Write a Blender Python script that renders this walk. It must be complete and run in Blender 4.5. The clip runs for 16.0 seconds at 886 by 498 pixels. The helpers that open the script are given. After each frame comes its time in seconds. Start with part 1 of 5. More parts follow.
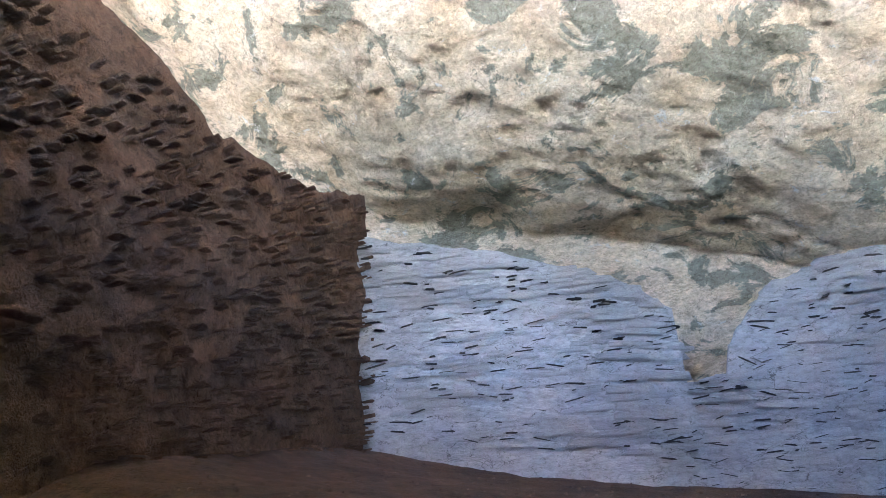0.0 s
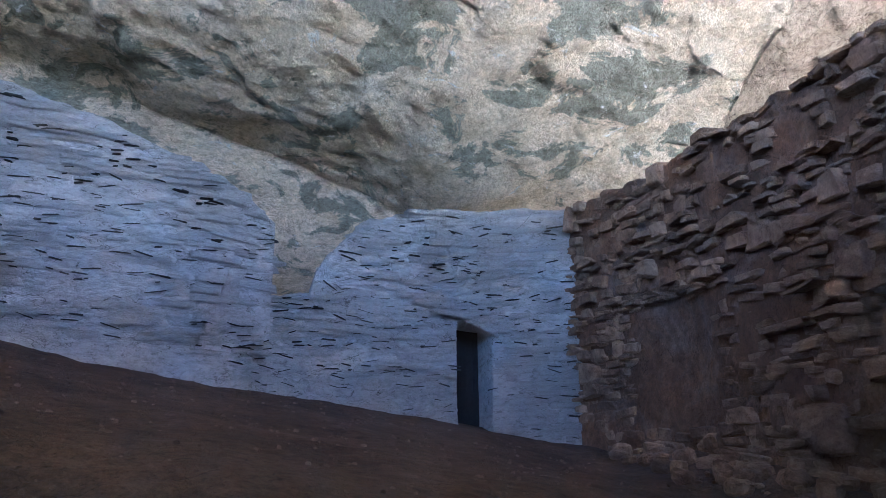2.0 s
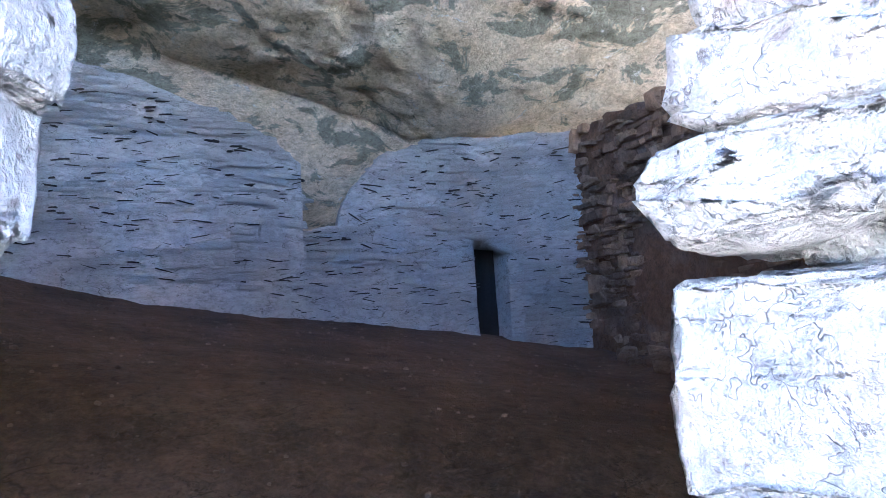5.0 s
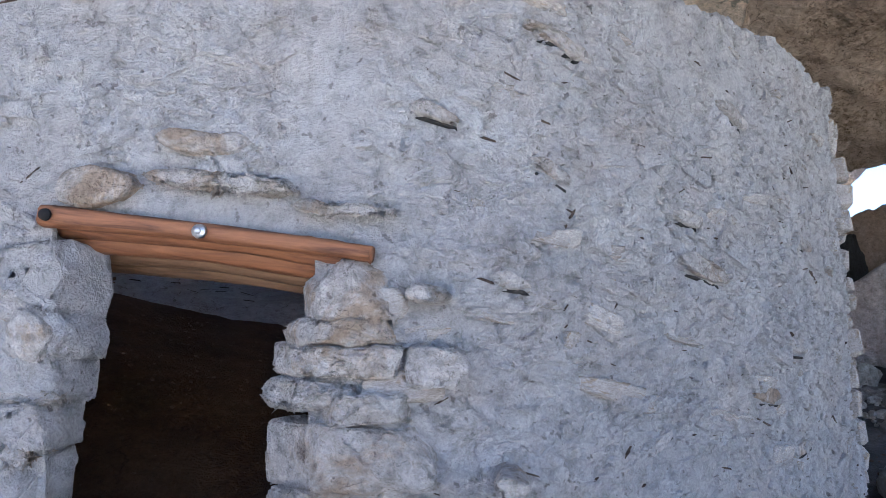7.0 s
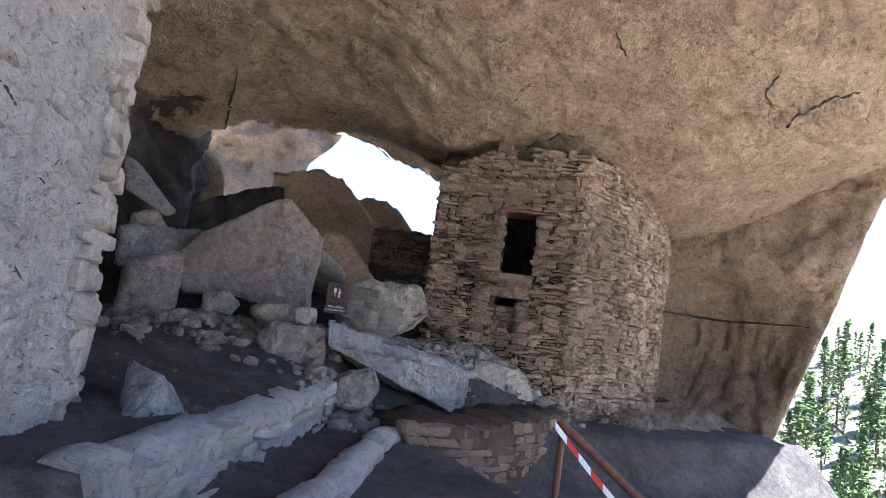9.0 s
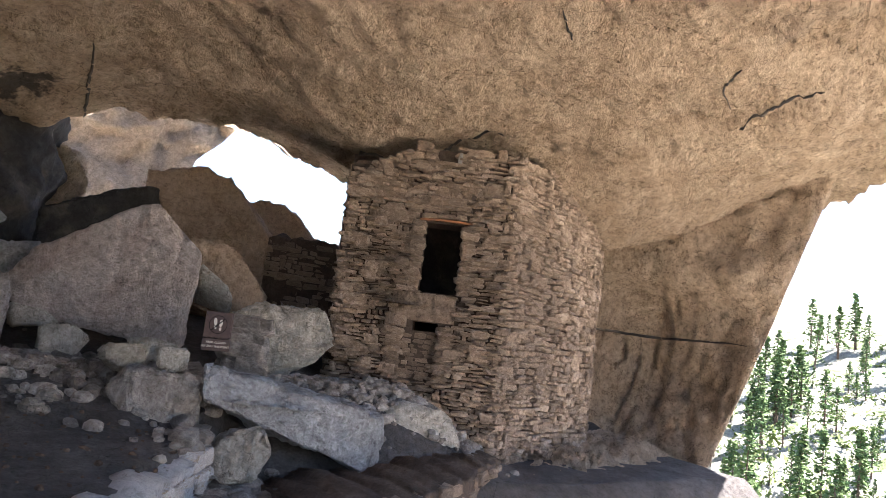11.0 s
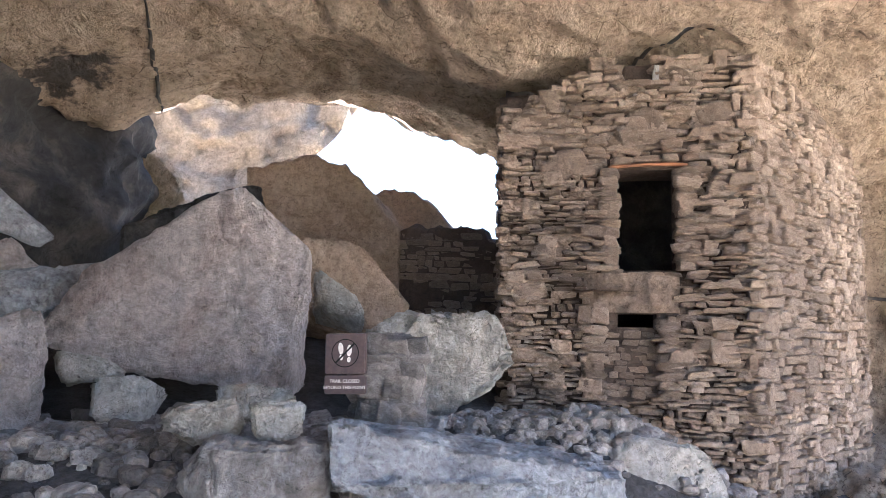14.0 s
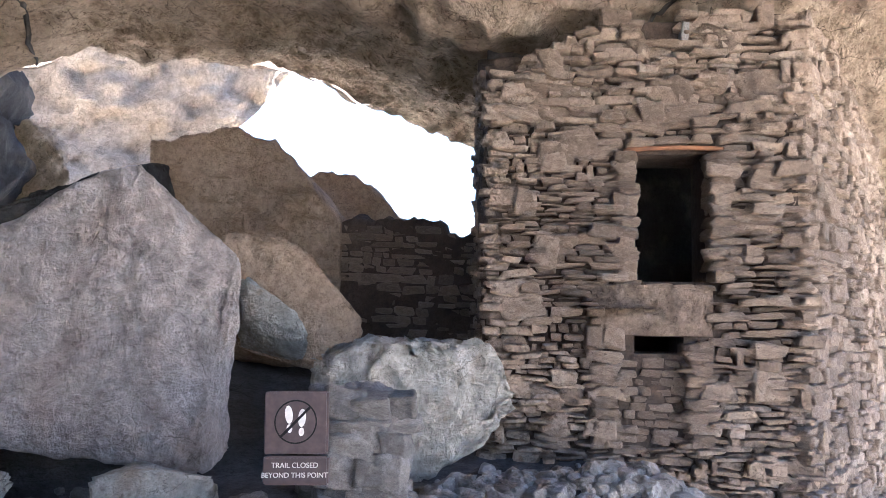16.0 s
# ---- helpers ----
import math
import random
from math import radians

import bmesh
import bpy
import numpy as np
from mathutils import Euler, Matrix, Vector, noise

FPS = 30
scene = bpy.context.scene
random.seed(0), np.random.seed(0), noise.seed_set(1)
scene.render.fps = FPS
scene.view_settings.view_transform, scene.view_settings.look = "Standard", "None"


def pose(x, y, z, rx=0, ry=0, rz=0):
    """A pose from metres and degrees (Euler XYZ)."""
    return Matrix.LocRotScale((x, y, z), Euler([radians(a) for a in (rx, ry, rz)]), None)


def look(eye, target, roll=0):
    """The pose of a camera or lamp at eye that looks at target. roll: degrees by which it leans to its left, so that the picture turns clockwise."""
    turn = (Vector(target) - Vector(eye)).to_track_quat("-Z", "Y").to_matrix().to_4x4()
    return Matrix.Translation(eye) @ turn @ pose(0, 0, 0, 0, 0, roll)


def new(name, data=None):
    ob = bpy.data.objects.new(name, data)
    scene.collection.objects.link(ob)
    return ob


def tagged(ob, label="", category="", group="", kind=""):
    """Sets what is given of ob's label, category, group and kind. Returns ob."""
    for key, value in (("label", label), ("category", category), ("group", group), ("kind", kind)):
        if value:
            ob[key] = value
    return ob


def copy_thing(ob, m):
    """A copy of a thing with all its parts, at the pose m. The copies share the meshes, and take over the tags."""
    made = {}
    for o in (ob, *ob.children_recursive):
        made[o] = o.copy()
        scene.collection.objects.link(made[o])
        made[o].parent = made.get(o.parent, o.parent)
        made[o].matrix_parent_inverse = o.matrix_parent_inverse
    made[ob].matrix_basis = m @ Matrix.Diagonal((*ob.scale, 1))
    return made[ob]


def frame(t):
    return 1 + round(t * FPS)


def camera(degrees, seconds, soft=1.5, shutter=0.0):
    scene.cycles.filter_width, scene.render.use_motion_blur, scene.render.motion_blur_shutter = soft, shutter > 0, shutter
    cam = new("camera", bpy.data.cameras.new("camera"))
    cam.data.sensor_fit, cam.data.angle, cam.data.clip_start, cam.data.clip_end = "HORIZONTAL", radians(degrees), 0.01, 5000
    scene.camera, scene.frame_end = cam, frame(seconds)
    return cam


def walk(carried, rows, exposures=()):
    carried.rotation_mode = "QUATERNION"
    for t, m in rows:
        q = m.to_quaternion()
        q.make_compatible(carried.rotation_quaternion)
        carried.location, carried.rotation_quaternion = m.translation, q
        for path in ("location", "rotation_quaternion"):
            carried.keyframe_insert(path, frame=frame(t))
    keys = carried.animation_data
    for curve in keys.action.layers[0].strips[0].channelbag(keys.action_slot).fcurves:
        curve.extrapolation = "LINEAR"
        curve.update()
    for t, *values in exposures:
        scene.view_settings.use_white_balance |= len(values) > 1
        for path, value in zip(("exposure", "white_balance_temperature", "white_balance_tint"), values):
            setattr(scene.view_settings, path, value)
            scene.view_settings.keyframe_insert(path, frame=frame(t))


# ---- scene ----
cam = camera(62.0, 16.0, soft=0.7)
PATH = [
    (0, (1.060, 0.139, 1.240), (0.240, 1.771, 2.054), -4.4),
    (0.5, (1.080, 0.122, 1.228), (0.391, 1.792, 2.086), -1.3),
    (1, (1.073, 0.125, 1.224), (0.616, 1.878, 2.072), 0.8),
    (1.5, (1.053, 0.125, 1.240), (0.894, 1.983, 1.963), 0.2),
    (2, (1.036, 0.117, 1.249), (1.189, 2.038, 1.783), -0.5),
    (2.5, (0.958, 0.055, 1.396), (1.356, 1.989, 1.717), 0.8),
    (3, (0.840, -0.028, 1.429), (1.350, 1.890, 1.681), 0.2),
    (3.5, (0.837, -0.028, 1.435), (1.345, 1.893, 1.662), -0.2),
    (3.7, (0.845, -0.02, 1.442), (1.331, 1.91, 1.667), -0.4),
    (5.8, (1.044, -1.046, 1.373), (0.952, 0.930, 1.666), -3.5),
    (6, (1.084, -1.230, 1.404), (0.968, 0.746, 1.693), -3.0),
    (6.5, (1.235, -1.756, 1.523), (1.169, 0.225, 1.791), -2.6),
    (7, (1.998, -2.092, 1.702), (1.789, -0.116, 1.930), -1.3),
    (7.5, (2.332, -1.728, 1.670), (2.330, 0.257, 1.916), 1.2),
    (8, (2.618, -1.457, 1.682), (2.985, 0.495, 1.912), 3.8),
    (8.5, (3.132, -1.664, 1.505), (3.801, 0.206, 1.743), 6.9),
    (9, (3.550, -1.762, 1.251), (4.532, -0.033, 1.460), 7.9),
    (9.2, (3.630, -1.831, 1.244), (4.750, -0.183, 1.413), 8.5),
    (11.3, (4.254, -0.246, 1.570), (5.455, 1.332, 1.830), 6.9),
    (11.5, (4.339, -0.059, 1.559), (5.532, 1.524, 1.827), 6.3),
    (12, (4.521, 0.398, 1.551), (5.678, 2.002, 1.853), 4.6),
    (12.5, (4.750, 0.805, 1.503), (5.783, 2.486, 1.830), 3.0),
    (13, (4.915, 1.093, 1.503), (5.813, 2.852, 1.820), 2.6),
    (13.5, (4.996, 1.360, 1.502), (5.870, 3.137, 1.779), 1.5),
    (14, (5.047, 1.584, 1.575), (5.961, 3.349, 1.792), 0.9),
    (14.5, (5.318, 1.876, 1.561), (6.256, 3.627, 1.790), 2.7),
    (15, (5.428, 2.207, 1.498), (6.370, 3.965, 1.651), 1.3),
    (15.5, (5.389, 2.634, 1.721), (6.363, 4.373, 1.889), 1.3),
    (16, (5.369, 2.847, 1.815), (6.478, 4.503, 1.992), 0.9),
]
EXPOSURES = [(0, 6.35, 4800, 14), (1, 6.0, 4600, 14), (1.6, 5.6, 4400, 14), (2, 5.65, 4350, 14), (2.5, 6.1, 4300, 14), (3.7, 6.75, 4250, 14), (5.8, 4.5, 4550, 13), (6.1, 4.05, 4600, 13), (6.5, 3.6, 4700, 13), (7, 3.35, 4750, 13), (8, 3.25, 5050, 14), (9.2, 3.4, 5250, 15), (11.3, 3.65, 5850, 16), (12.4, 3.95, 5700, 16), (13.5, 4.5, 5450, 16), (14.5, 4.55, 5250, 16), (15, 4.25, 5150, 16), (15.5, 4.55, 5100, 16), (16, 4.7, 5100, 16)]
walk(cam, [(t, look(eye, target, roll)) for t, eye, target, roll in PATH], EXPOSURES)

# ---- light ----
world = bpy.data.worlds.new("sky")
scene.world = world
world.use_nodes = True
wn = world.node_tree
sky = wn.nodes.new("ShaderNodeTexSky")
sky.sky_type = 'NISHITA'
sky.sun_disc = False
SUN_EL, SUN_AZ = radians(64), radians(126)
sky.sun_elevation, sky.sun_rotation = SUN_EL, SUN_AZ
bg = wn.nodes["Background"]
bg.inputs["Strength"].default_value = 0.05
wn.links.new(sky.outputs[0], bg.inputs[0])
sun_data = bpy.data.lights.new("sun", 'SUN')
sun_data.energy, sun_data.angle, sun_data.color = 5.0, radians(0.5), (1.0, 0.93, 0.82)
sun = new("sun", sun_data)
sun_way = Vector((math.sin(SUN_AZ) * math.cos(SUN_EL), math.cos(SUN_AZ) * math.cos(SUN_EL), math.sin(SUN_EL)))
sun.matrix_world = look(sun_way * 60, (0, 0, 0))


# ---- materials ----
def nodes_of(name, rough=0.9):
    m = bpy.data.materials.new(name)
    m.use_nodes = True
    t = m.node_tree
    b = t.nodes["Principled BSDF"]
    b.inputs["Roughness"].default_value = rough
    b.inputs["Specular IOR Level"].default_value = 0.25
    return m, t, b


def add(t, kind, **values):
    n = t.nodes.new(kind)
    for key, v in values.items():
        n.inputs[key.replace("_", " ")].default_value = v
    return n


def ramp(t, fac, stops):
    r = t.nodes.new("ShaderNodeValToRGB")
    e = r.color_ramp.elements
    while len(e) < len(stops):
        e.new(0.5)
    for k, (p, c) in zip(e, stops):
        k.position, k.color = p, (*c, 1) if len(c) == 3 else c
    t.links.new(fac, r.inputs[0])
    return r


def mixed(t, fac, a, b, blend='MIX'):
    m = t.nodes.new("ShaderNodeMix")
    m.data_type, m.blend_type = 'RGBA', blend
    for sock, v in ((m.inputs[0], fac), (m.inputs[6], a), (m.inputs[7], b)):
        if isinstance(v, (int, float)):
            sock.default_value = v
        elif isinstance(v, tuple):
            sock.default_value = (*v, 1)
        else:
            t.links.new(v, sock)
    return m.outputs[2]


def surface(name, dark, mid, pale, size=1.0, bump=0.5, patch=None, patch_at=(0.52, 0.6), patch_size=0.6, spots=None, flat=1.0, deep=0.05, rough=0.9, vary=0.0, grain=60.0, cloud=0.75, cracks=0.7, pits=0.5, lump=0.35, stain=None):
    """A rough mineral surface: three tones over two scales, blotches of a second colour, grain, pits and cracks."""
    m, t, b = nodes_of(name, rough)
    co = t.nodes.new("ShaderNodeTexCoord")
    mp = t.nodes.new("ShaderNodeMapping")
    mp.inputs["Scale"].default_value = (1, 1, flat)
    t.links.new(co.outputs["Object"], mp.inputs[0])
    vec = mp.outputs[0]

    def noise_at(scale, detail=6.0, r=0.6, dist=0.0):
        n = add(t, "ShaderNodeTexNoise", Scale=scale, Detail=detail, Roughness=r, Distortion=dist)
        t.links.new(vec, n.inputs["Vector"])
        return n.outputs[0]
    broad = noise_at(1.3 / size, 8, 0.62, 0.4)
    fine = noise_at(grain, 5, 0.7)
    midn = noise_at(9.0 / size, 6, 0.65)
    col = ramp(t, broad, [(0.3, dark), (0.5, mid), (0.72, pale)]).outputs[0]
    if patch:
        pn = noise_at(1.0 / patch_size, 7, 0.66, 0.6)
        pf = ramp(t, pn, [(patch_at[0], (0, 0, 0)), (patch_at[1], (1, 1, 1))]).outputs[0]
        col = mixed(t, pf, col, patch)
    if spots:
        sn = noise_at(2.6 / size, 9, 0.75, 0.8)
        sf = ramp(t, sn, [(0.6, (0, 0, 0)), (0.66, (1, 1, 1))]).outputs[0]
        col = mixed(t, sf, col, spots)
    tone = ramp(t, midn, [(0.3, (0.62, 0.6, 0.58)), (0.7, (1.25, 1.25, 1.25))]).outputs[0]
    col = mixed(t, cloud, col, tone, 'MULTIPLY')
    ft = ramp(t, fine, [(0.3, (0.5, 0.5, 0.5)), (0.7, (1.34, 1.34, 1.34))]).outputs[0]
    col = mixed(t, 0.4, col, ft, 'MULTIPLY')
    if vary:
        oi = t.nodes.new("ShaderNodeObjectInfo")
        gi = t.nodes.new("ShaderNodeNewGeometry")
        both = t.nodes.new("ShaderNodeMath")
        both.operation = 'ADD'
        t.links.new(oi.outputs["Random"], both.inputs[0])
        t.links.new(gi.outputs["Random Per Island"], both.inputs[1])
        fr = t.nodes.new("ShaderNodeMath")
        fr.operation = 'FRACT'
        t.links.new(both.outputs[0], fr.inputs[0])
        vt = ramp(t, fr.outputs[0], [(0.0, (1 - vary, 1 - vary * 1.05, 1 - vary * 1.1)), (0.5, (1, 0.97, 0.94)), (1.0, (1 + vary, 1 + vary, 1 + vary * 0.95))]).outputs[0]
        col = mixed(t, 1.0, col, vt, 'MULTIPLY')
    warp = noise_at(3.0 / size, 4, 0.6)
    wv = t.nodes.new("ShaderNodeVectorMath")
    wv.operation = 'MULTIPLY_ADD'
    wn_ = t.nodes.new("ShaderNodeCombineXYZ")
    for k in range(3):
        t.links.new(warp, wn_.inputs[k])
    t.links.new(wn_.outputs[0], wv.inputs[0])
    wv.inputs[1].default_value = (0.6, 0.5, 0.4)
    t.links.new(vec, wv.inputs[2])

    def edges(scale, width):
        vo = add(t, "ShaderNodeTexVoronoi", Scale=scale)
        vo.feature = 'DISTANCE_TO_EDGE'
        t.links.new(wv.outputs[0], vo.inputs["Vector"])
        return ramp(t, vo.outputs[0], [(0.0, (0, 0, 0)), (width, (1, 1, 1))]).outputs[0]
    mask = ramp(t, noise_at(2.2 / size, 5, 0.7), [(0.46, (0, 0, 0)), (0.56, (1, 1, 1))]).outputs[0]
    mask_two = ramp(t, noise_at(5.0 / size, 4, 0.7), [(0.5, (0, 0, 0)), (0.58, (1, 1, 1))]).outputs[0]
    vein = ramp(t, noise_at(3.2 / size, 7, 0.7, 0.5), [(0.489, (1, 1, 1)), (0.498, (0, 0, 0)), (0.502, (0, 0, 0)), (0.511, (1, 1, 1))]).outputs[0]
    crack = mixed(t, 1.0, mixed(t, mask, (1.0, 1.0, 1.0), edges(3.2 / size, 0.016)), mixed(t, mask_two, (1.0, 1.0, 1.0), vein), 'MULTIPLY')
    lumps = noise_at(19.0, 5, 0.68, 0.3)
    # hollows between lumps are darkened in the colour too, standing in for shade
    lt = ramp(t, lumps, [(0.34, (0.45, 0.44, 0.42)), (0.5, (1, 1, 1)), (0.7, (1.12, 1.12, 1.12))]).outputs[0]
    col = mixed(t, lump, col, mixed(t, 1.0, col, lt, 'MULTIPLY'))
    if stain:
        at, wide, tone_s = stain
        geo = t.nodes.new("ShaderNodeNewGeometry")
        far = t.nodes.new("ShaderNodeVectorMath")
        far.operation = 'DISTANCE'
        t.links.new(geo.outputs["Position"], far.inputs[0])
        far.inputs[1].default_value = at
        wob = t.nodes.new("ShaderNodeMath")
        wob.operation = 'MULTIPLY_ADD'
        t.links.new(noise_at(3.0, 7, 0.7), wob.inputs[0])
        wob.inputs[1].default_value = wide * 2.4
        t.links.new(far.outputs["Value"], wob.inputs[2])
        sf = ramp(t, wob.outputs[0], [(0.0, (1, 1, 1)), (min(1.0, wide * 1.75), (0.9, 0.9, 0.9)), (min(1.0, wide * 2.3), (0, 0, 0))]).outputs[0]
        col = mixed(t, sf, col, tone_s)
    pit = ramp(t, noise_at(26.0, 3, 0.55), [(0.30, (0, 0, 0)), (0.36, (1, 1, 1))]).outputs[0]
    col = mixed(t, cracks, col, mixed(t, 1.0, col, mixed(t, crack, (0.25, 0.23, 0.21), (1.0, 1.0, 1.0)), 'MULTIPLY'))
    col = mixed(t, pits, col, mixed(t, 1.0, col, mixed(t, pit, (0.45, 0.42, 0.4), (1.0, 1.0, 1.0)), 'MULTIPLY'))
    t.links.new(col, b.inputs["Base Color"])

    def weigh(x, k, y):
        n = t.nodes.new("ShaderNodeMath")
        n.operation = 'MULTIPLY_ADD'
        t.links.new(x, n.inputs[0])
        n.inputs[1].default_value = k
        t.links.new(y, n.inputs[2])
        return n.outputs[0]
    high = weigh(midn, 0.8, weigh(lumps, 0.9, weigh(crack, 0.3, weigh(pit, 0.14, weigh(fine, 0.15, fine)))))
    bp = add(t, "ShaderNodeBump", Strength=bump, Distance=deep)
    t.links.new(high, bp.inputs["Height"])
    t.links.new(bp.outputs[0], b.inputs["Normal"])
    return m


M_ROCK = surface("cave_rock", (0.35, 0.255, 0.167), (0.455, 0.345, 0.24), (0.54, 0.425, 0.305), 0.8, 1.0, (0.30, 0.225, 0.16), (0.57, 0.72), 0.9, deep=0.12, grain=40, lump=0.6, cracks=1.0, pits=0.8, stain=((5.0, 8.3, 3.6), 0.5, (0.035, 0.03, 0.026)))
M_LICHEN = surface("stained_cave_rock", (0.60, 0.46, 0.30), (0.73, 0.585, 0.41), (0.8, 0.68, 0.52), 0.7, 1.0, (0.31, 0.29, 0.215), (0.535, 0.565), 0.7, (0.74, 0.70, 0.64), deep=0.11, grain=40, flat=1.6, lump=0.5)
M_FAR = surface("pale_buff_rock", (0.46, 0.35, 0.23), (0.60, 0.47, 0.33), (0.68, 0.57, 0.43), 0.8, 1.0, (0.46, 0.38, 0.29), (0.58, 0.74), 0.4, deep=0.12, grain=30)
# pale tuff, also used as a sun reflector on ground out of view
M_TUFF = surface("pale_bounce_tuff", (0.56, 0.47, 0.35), (0.66, 0.57, 0.45), (0.72, 0.64, 0.52), 1.0, 0.6, grain=30, lump=0.1, pits=0.2)
# near-black rock; also painted shade in joints, clefts, the tower and the boulder gap
M_BLACKROCK = surface("sooty_rock", (0.02, 0.018, 0.016), (0.05, 0.045, 0.04), (0.16, 0.13, 0.1), 0.7, 0.8)
M_PALE = surface("pale_plaster", (0.44, 0.41, 0.39), (0.55, 0.52, 0.495), (0.65, 0.62, 0.595), 1.2, 0.9, (0.55, 0.5, 0.46), (0.5, 0.7), 0.5, grain=90, cloud=0.4, deep=0.08, lump=0.5, cracks=0.25, pits=0.8)
M_PALE_STONE = surface("pale_stone", (0.40, 0.36, 0.32), (0.50, 0.46, 0.42), (0.60, 0.56, 0.52), 0.5, 0.7, (0.38, 0.30, 0.21), (0.55, 0.65), 0.3, vary=0.18, grain=80)
M_JAMB = surface("broken_jamb_stone", (0.43, 0.38, 0.33), (0.57, 0.52, 0.47), (0.68, 0.635, 0.585), 0.4, 0.9, (0.44, 0.34, 0.245), (0.5, 0.62), 0.25, grain=70, deep=0.06, lump=0.5, cracks=0.7, pits=0.8)
M_BLUEPLAST = surface("grey_plaster", (0.37, 0.35, 0.345), (0.46, 0.44, 0.43), (0.54, 0.52, 0.505), 1.0, 0.9, (0.5, 0.47, 0.45), (0.5, 0.7), 0.6, grain=80, flat=2.0, cloud=0.5, cracks=0.9, vary=0.07, lump=0.45)
M_BROWN = surface("brown_mud_plaster", (0.11, 0.058, 0.03), (0.165, 0.093, 0.049), (0.23, 0.135, 0.075), 0.6, 1.0, (0.19, 0.135, 0.1), (0.5, 0.65), 0.9, grain=70)
M_DARKMUD = surface("dark_brown_mud", (0.085, 0.047, 0.026), (0.135, 0.078, 0.044), (0.2, 0.12, 0.07), 0.5, 1.0, grain=70, lump=0.6, cracks=0.9)
M_BROWN_STONE = surface("brown_stone", (0.15, 0.092, 0.055), (0.225, 0.145, 0.09), (0.31, 0.212, 0.14), 0.5, 0.8, vary=0.3, grain=70)
M_TOWER = surface("tower_stone", (0.23, 0.165, 0.115), (0.335, 0.25, 0.18), (0.46, 0.36, 0.27), 0.4, 0.9, (0.18, 0.13, 0.095), (0.58, 0.68), 0.25, vary=0.28, grain=80)
M_MUD = surface("smoothed_mud", (0.2, 0.14, 0.095), (0.29, 0.21, 0.148), (0.37, 0.28, 0.2), 0.3, 1.0, grain=80, lump=0.6)
M_MORTAR = surface("mud_mortar", (0.07, 0.046, 0.031), (0.11, 0.076, 0.053), (0.16, 0.118, 0.084), 0.4, 0.9, grain=90)
M_BOULDER = surface("boulder_rock", (0.42, 0.345, 0.295), (0.54, 0.455, 0.395), (0.62, 0.535, 0.47), 0.6, 1.0, (0.43, 0.335, 0.28), (0.52, 0.7), 0.5, grain=50, deep=0.09, lump=0.45, cracks=0.4)
M_PALEBOULDER = surface("pale_boulder_rock", (0.38, 0.34, 0.28), (0.50, 0.45, 0.37), (0.60, 0.55, 0.47), 0.6, 0.9, (0.42, 0.33, 0.24), (0.56, 0.7), 0.4, grain=50, deep=0.07, lump=0.4)
M_GREYSLAB = surface("grey_slab_rock", (0.22, 0.21, 0.21), (0.34, 0.33, 0.32), (0.44, 0.43, 0.42), 0.35, 1.0, grain=35)
M_RUBBLE = surface("rubble_stone", (0.18, 0.155, 0.135), (0.28, 0.25, 0.22), (0.4, 0.36, 0.32), 0.4, 0.8, vary=0.3)
M_REDWALL = surface("tan_ruin_wall", (0.32, 0.22, 0.14), (0.42, 0.30, 0.2), (0.5, 0.37, 0.26), 0.5, 0.9, grain=60)
M_EARTH = surface("packed_earth", (0.055, 0.031, 0.018), (0.088, 0.052, 0.031), (0.13, 0.082, 0.052), 0.8, 0.9, grain=45)
M_GRAVEL = surface("brown_gravel", (0.07, 0.046, 0.031), (0.12, 0.08, 0.055), (0.2, 0.15, 0.11), 0.4, 0.7, vary=0.3)
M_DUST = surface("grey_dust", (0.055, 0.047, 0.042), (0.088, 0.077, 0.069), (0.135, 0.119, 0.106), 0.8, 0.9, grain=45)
M_SLOPE = surface("canyon_ground", (0.17, 0.165, 0.115), (0.28, 0.27, 0.215), (0.42, 0.4, 0.34), 6.0, 0.6, (0.09, 0.115, 0.045), (0.54, 0.61), 3.0, grain=3, pits=0.0, deep=0.4)
M_NEEDLES = surface("pine_needles", (0.05, 0.08, 0.03), (0.09, 0.14, 0.05), (0.15, 0.21, 0.08), 2.0, 0.4, vary=0.4, grain=12, lump=0.0, cracks=0.0, pits=0.0)
M_SCRUB = surface("scrub_leaves", (0.09, 0.12, 0.04), (0.14, 0.18, 0.06), (0.2, 0.25, 0.1), 2.0, 0.3, vary=0.4, grain=12, lump=0.0, cracks=0.0, pits=0.0)
M_BARK = surface("pine_bark", (0.07, 0.05, 0.035), (0.13, 0.09, 0.065), (0.2, 0.14, 0.1), 0.5, 0.7)


def wood(name, dark, pale, rough=0.65):
    m, t, b = nodes_of(name, rough)
    co = t.nodes.new("ShaderNodeTexCoord")
    mp = t.nodes.new("ShaderNodeMapping")
    mp.inputs["Scale"].default_value = (1.5, 14, 14)
    t.links.new(co.outputs["Object"], mp.inputs[0])
    n = add(t, "ShaderNodeTexNoise", Scale=2.2, Detail=8.0, Roughness=0.65, Distortion=0.8)
    t.links.new(mp.outputs[0], n.inputs["Vector"])
    c = ramp(t, n.outputs[0], [(0.32, dark), (0.5, tuple(0.6 * p + 0.4 * d for p, d in zip(pale, dark))), (0.68, pale)])
    t.links.new(c.outputs[0], b.inputs["Base Color"])
    bp = add(t, "ShaderNodeBump", Strength=0.5, Distance=0.01)
    t.links.new(n.outputs[0], bp.inputs["Height"])
    t.links.new(bp.outputs[0], b.inputs["Normal"])
    return m


M_WOOD = wood("weathered_beam_wood", (0.055, 0.021, 0.01), (0.22, 0.095, 0.04))
M_DARKWOOD = wood("dark_beam_wood", (0.05, 0.026, 0.014), (0.17, 0.1, 0.053))


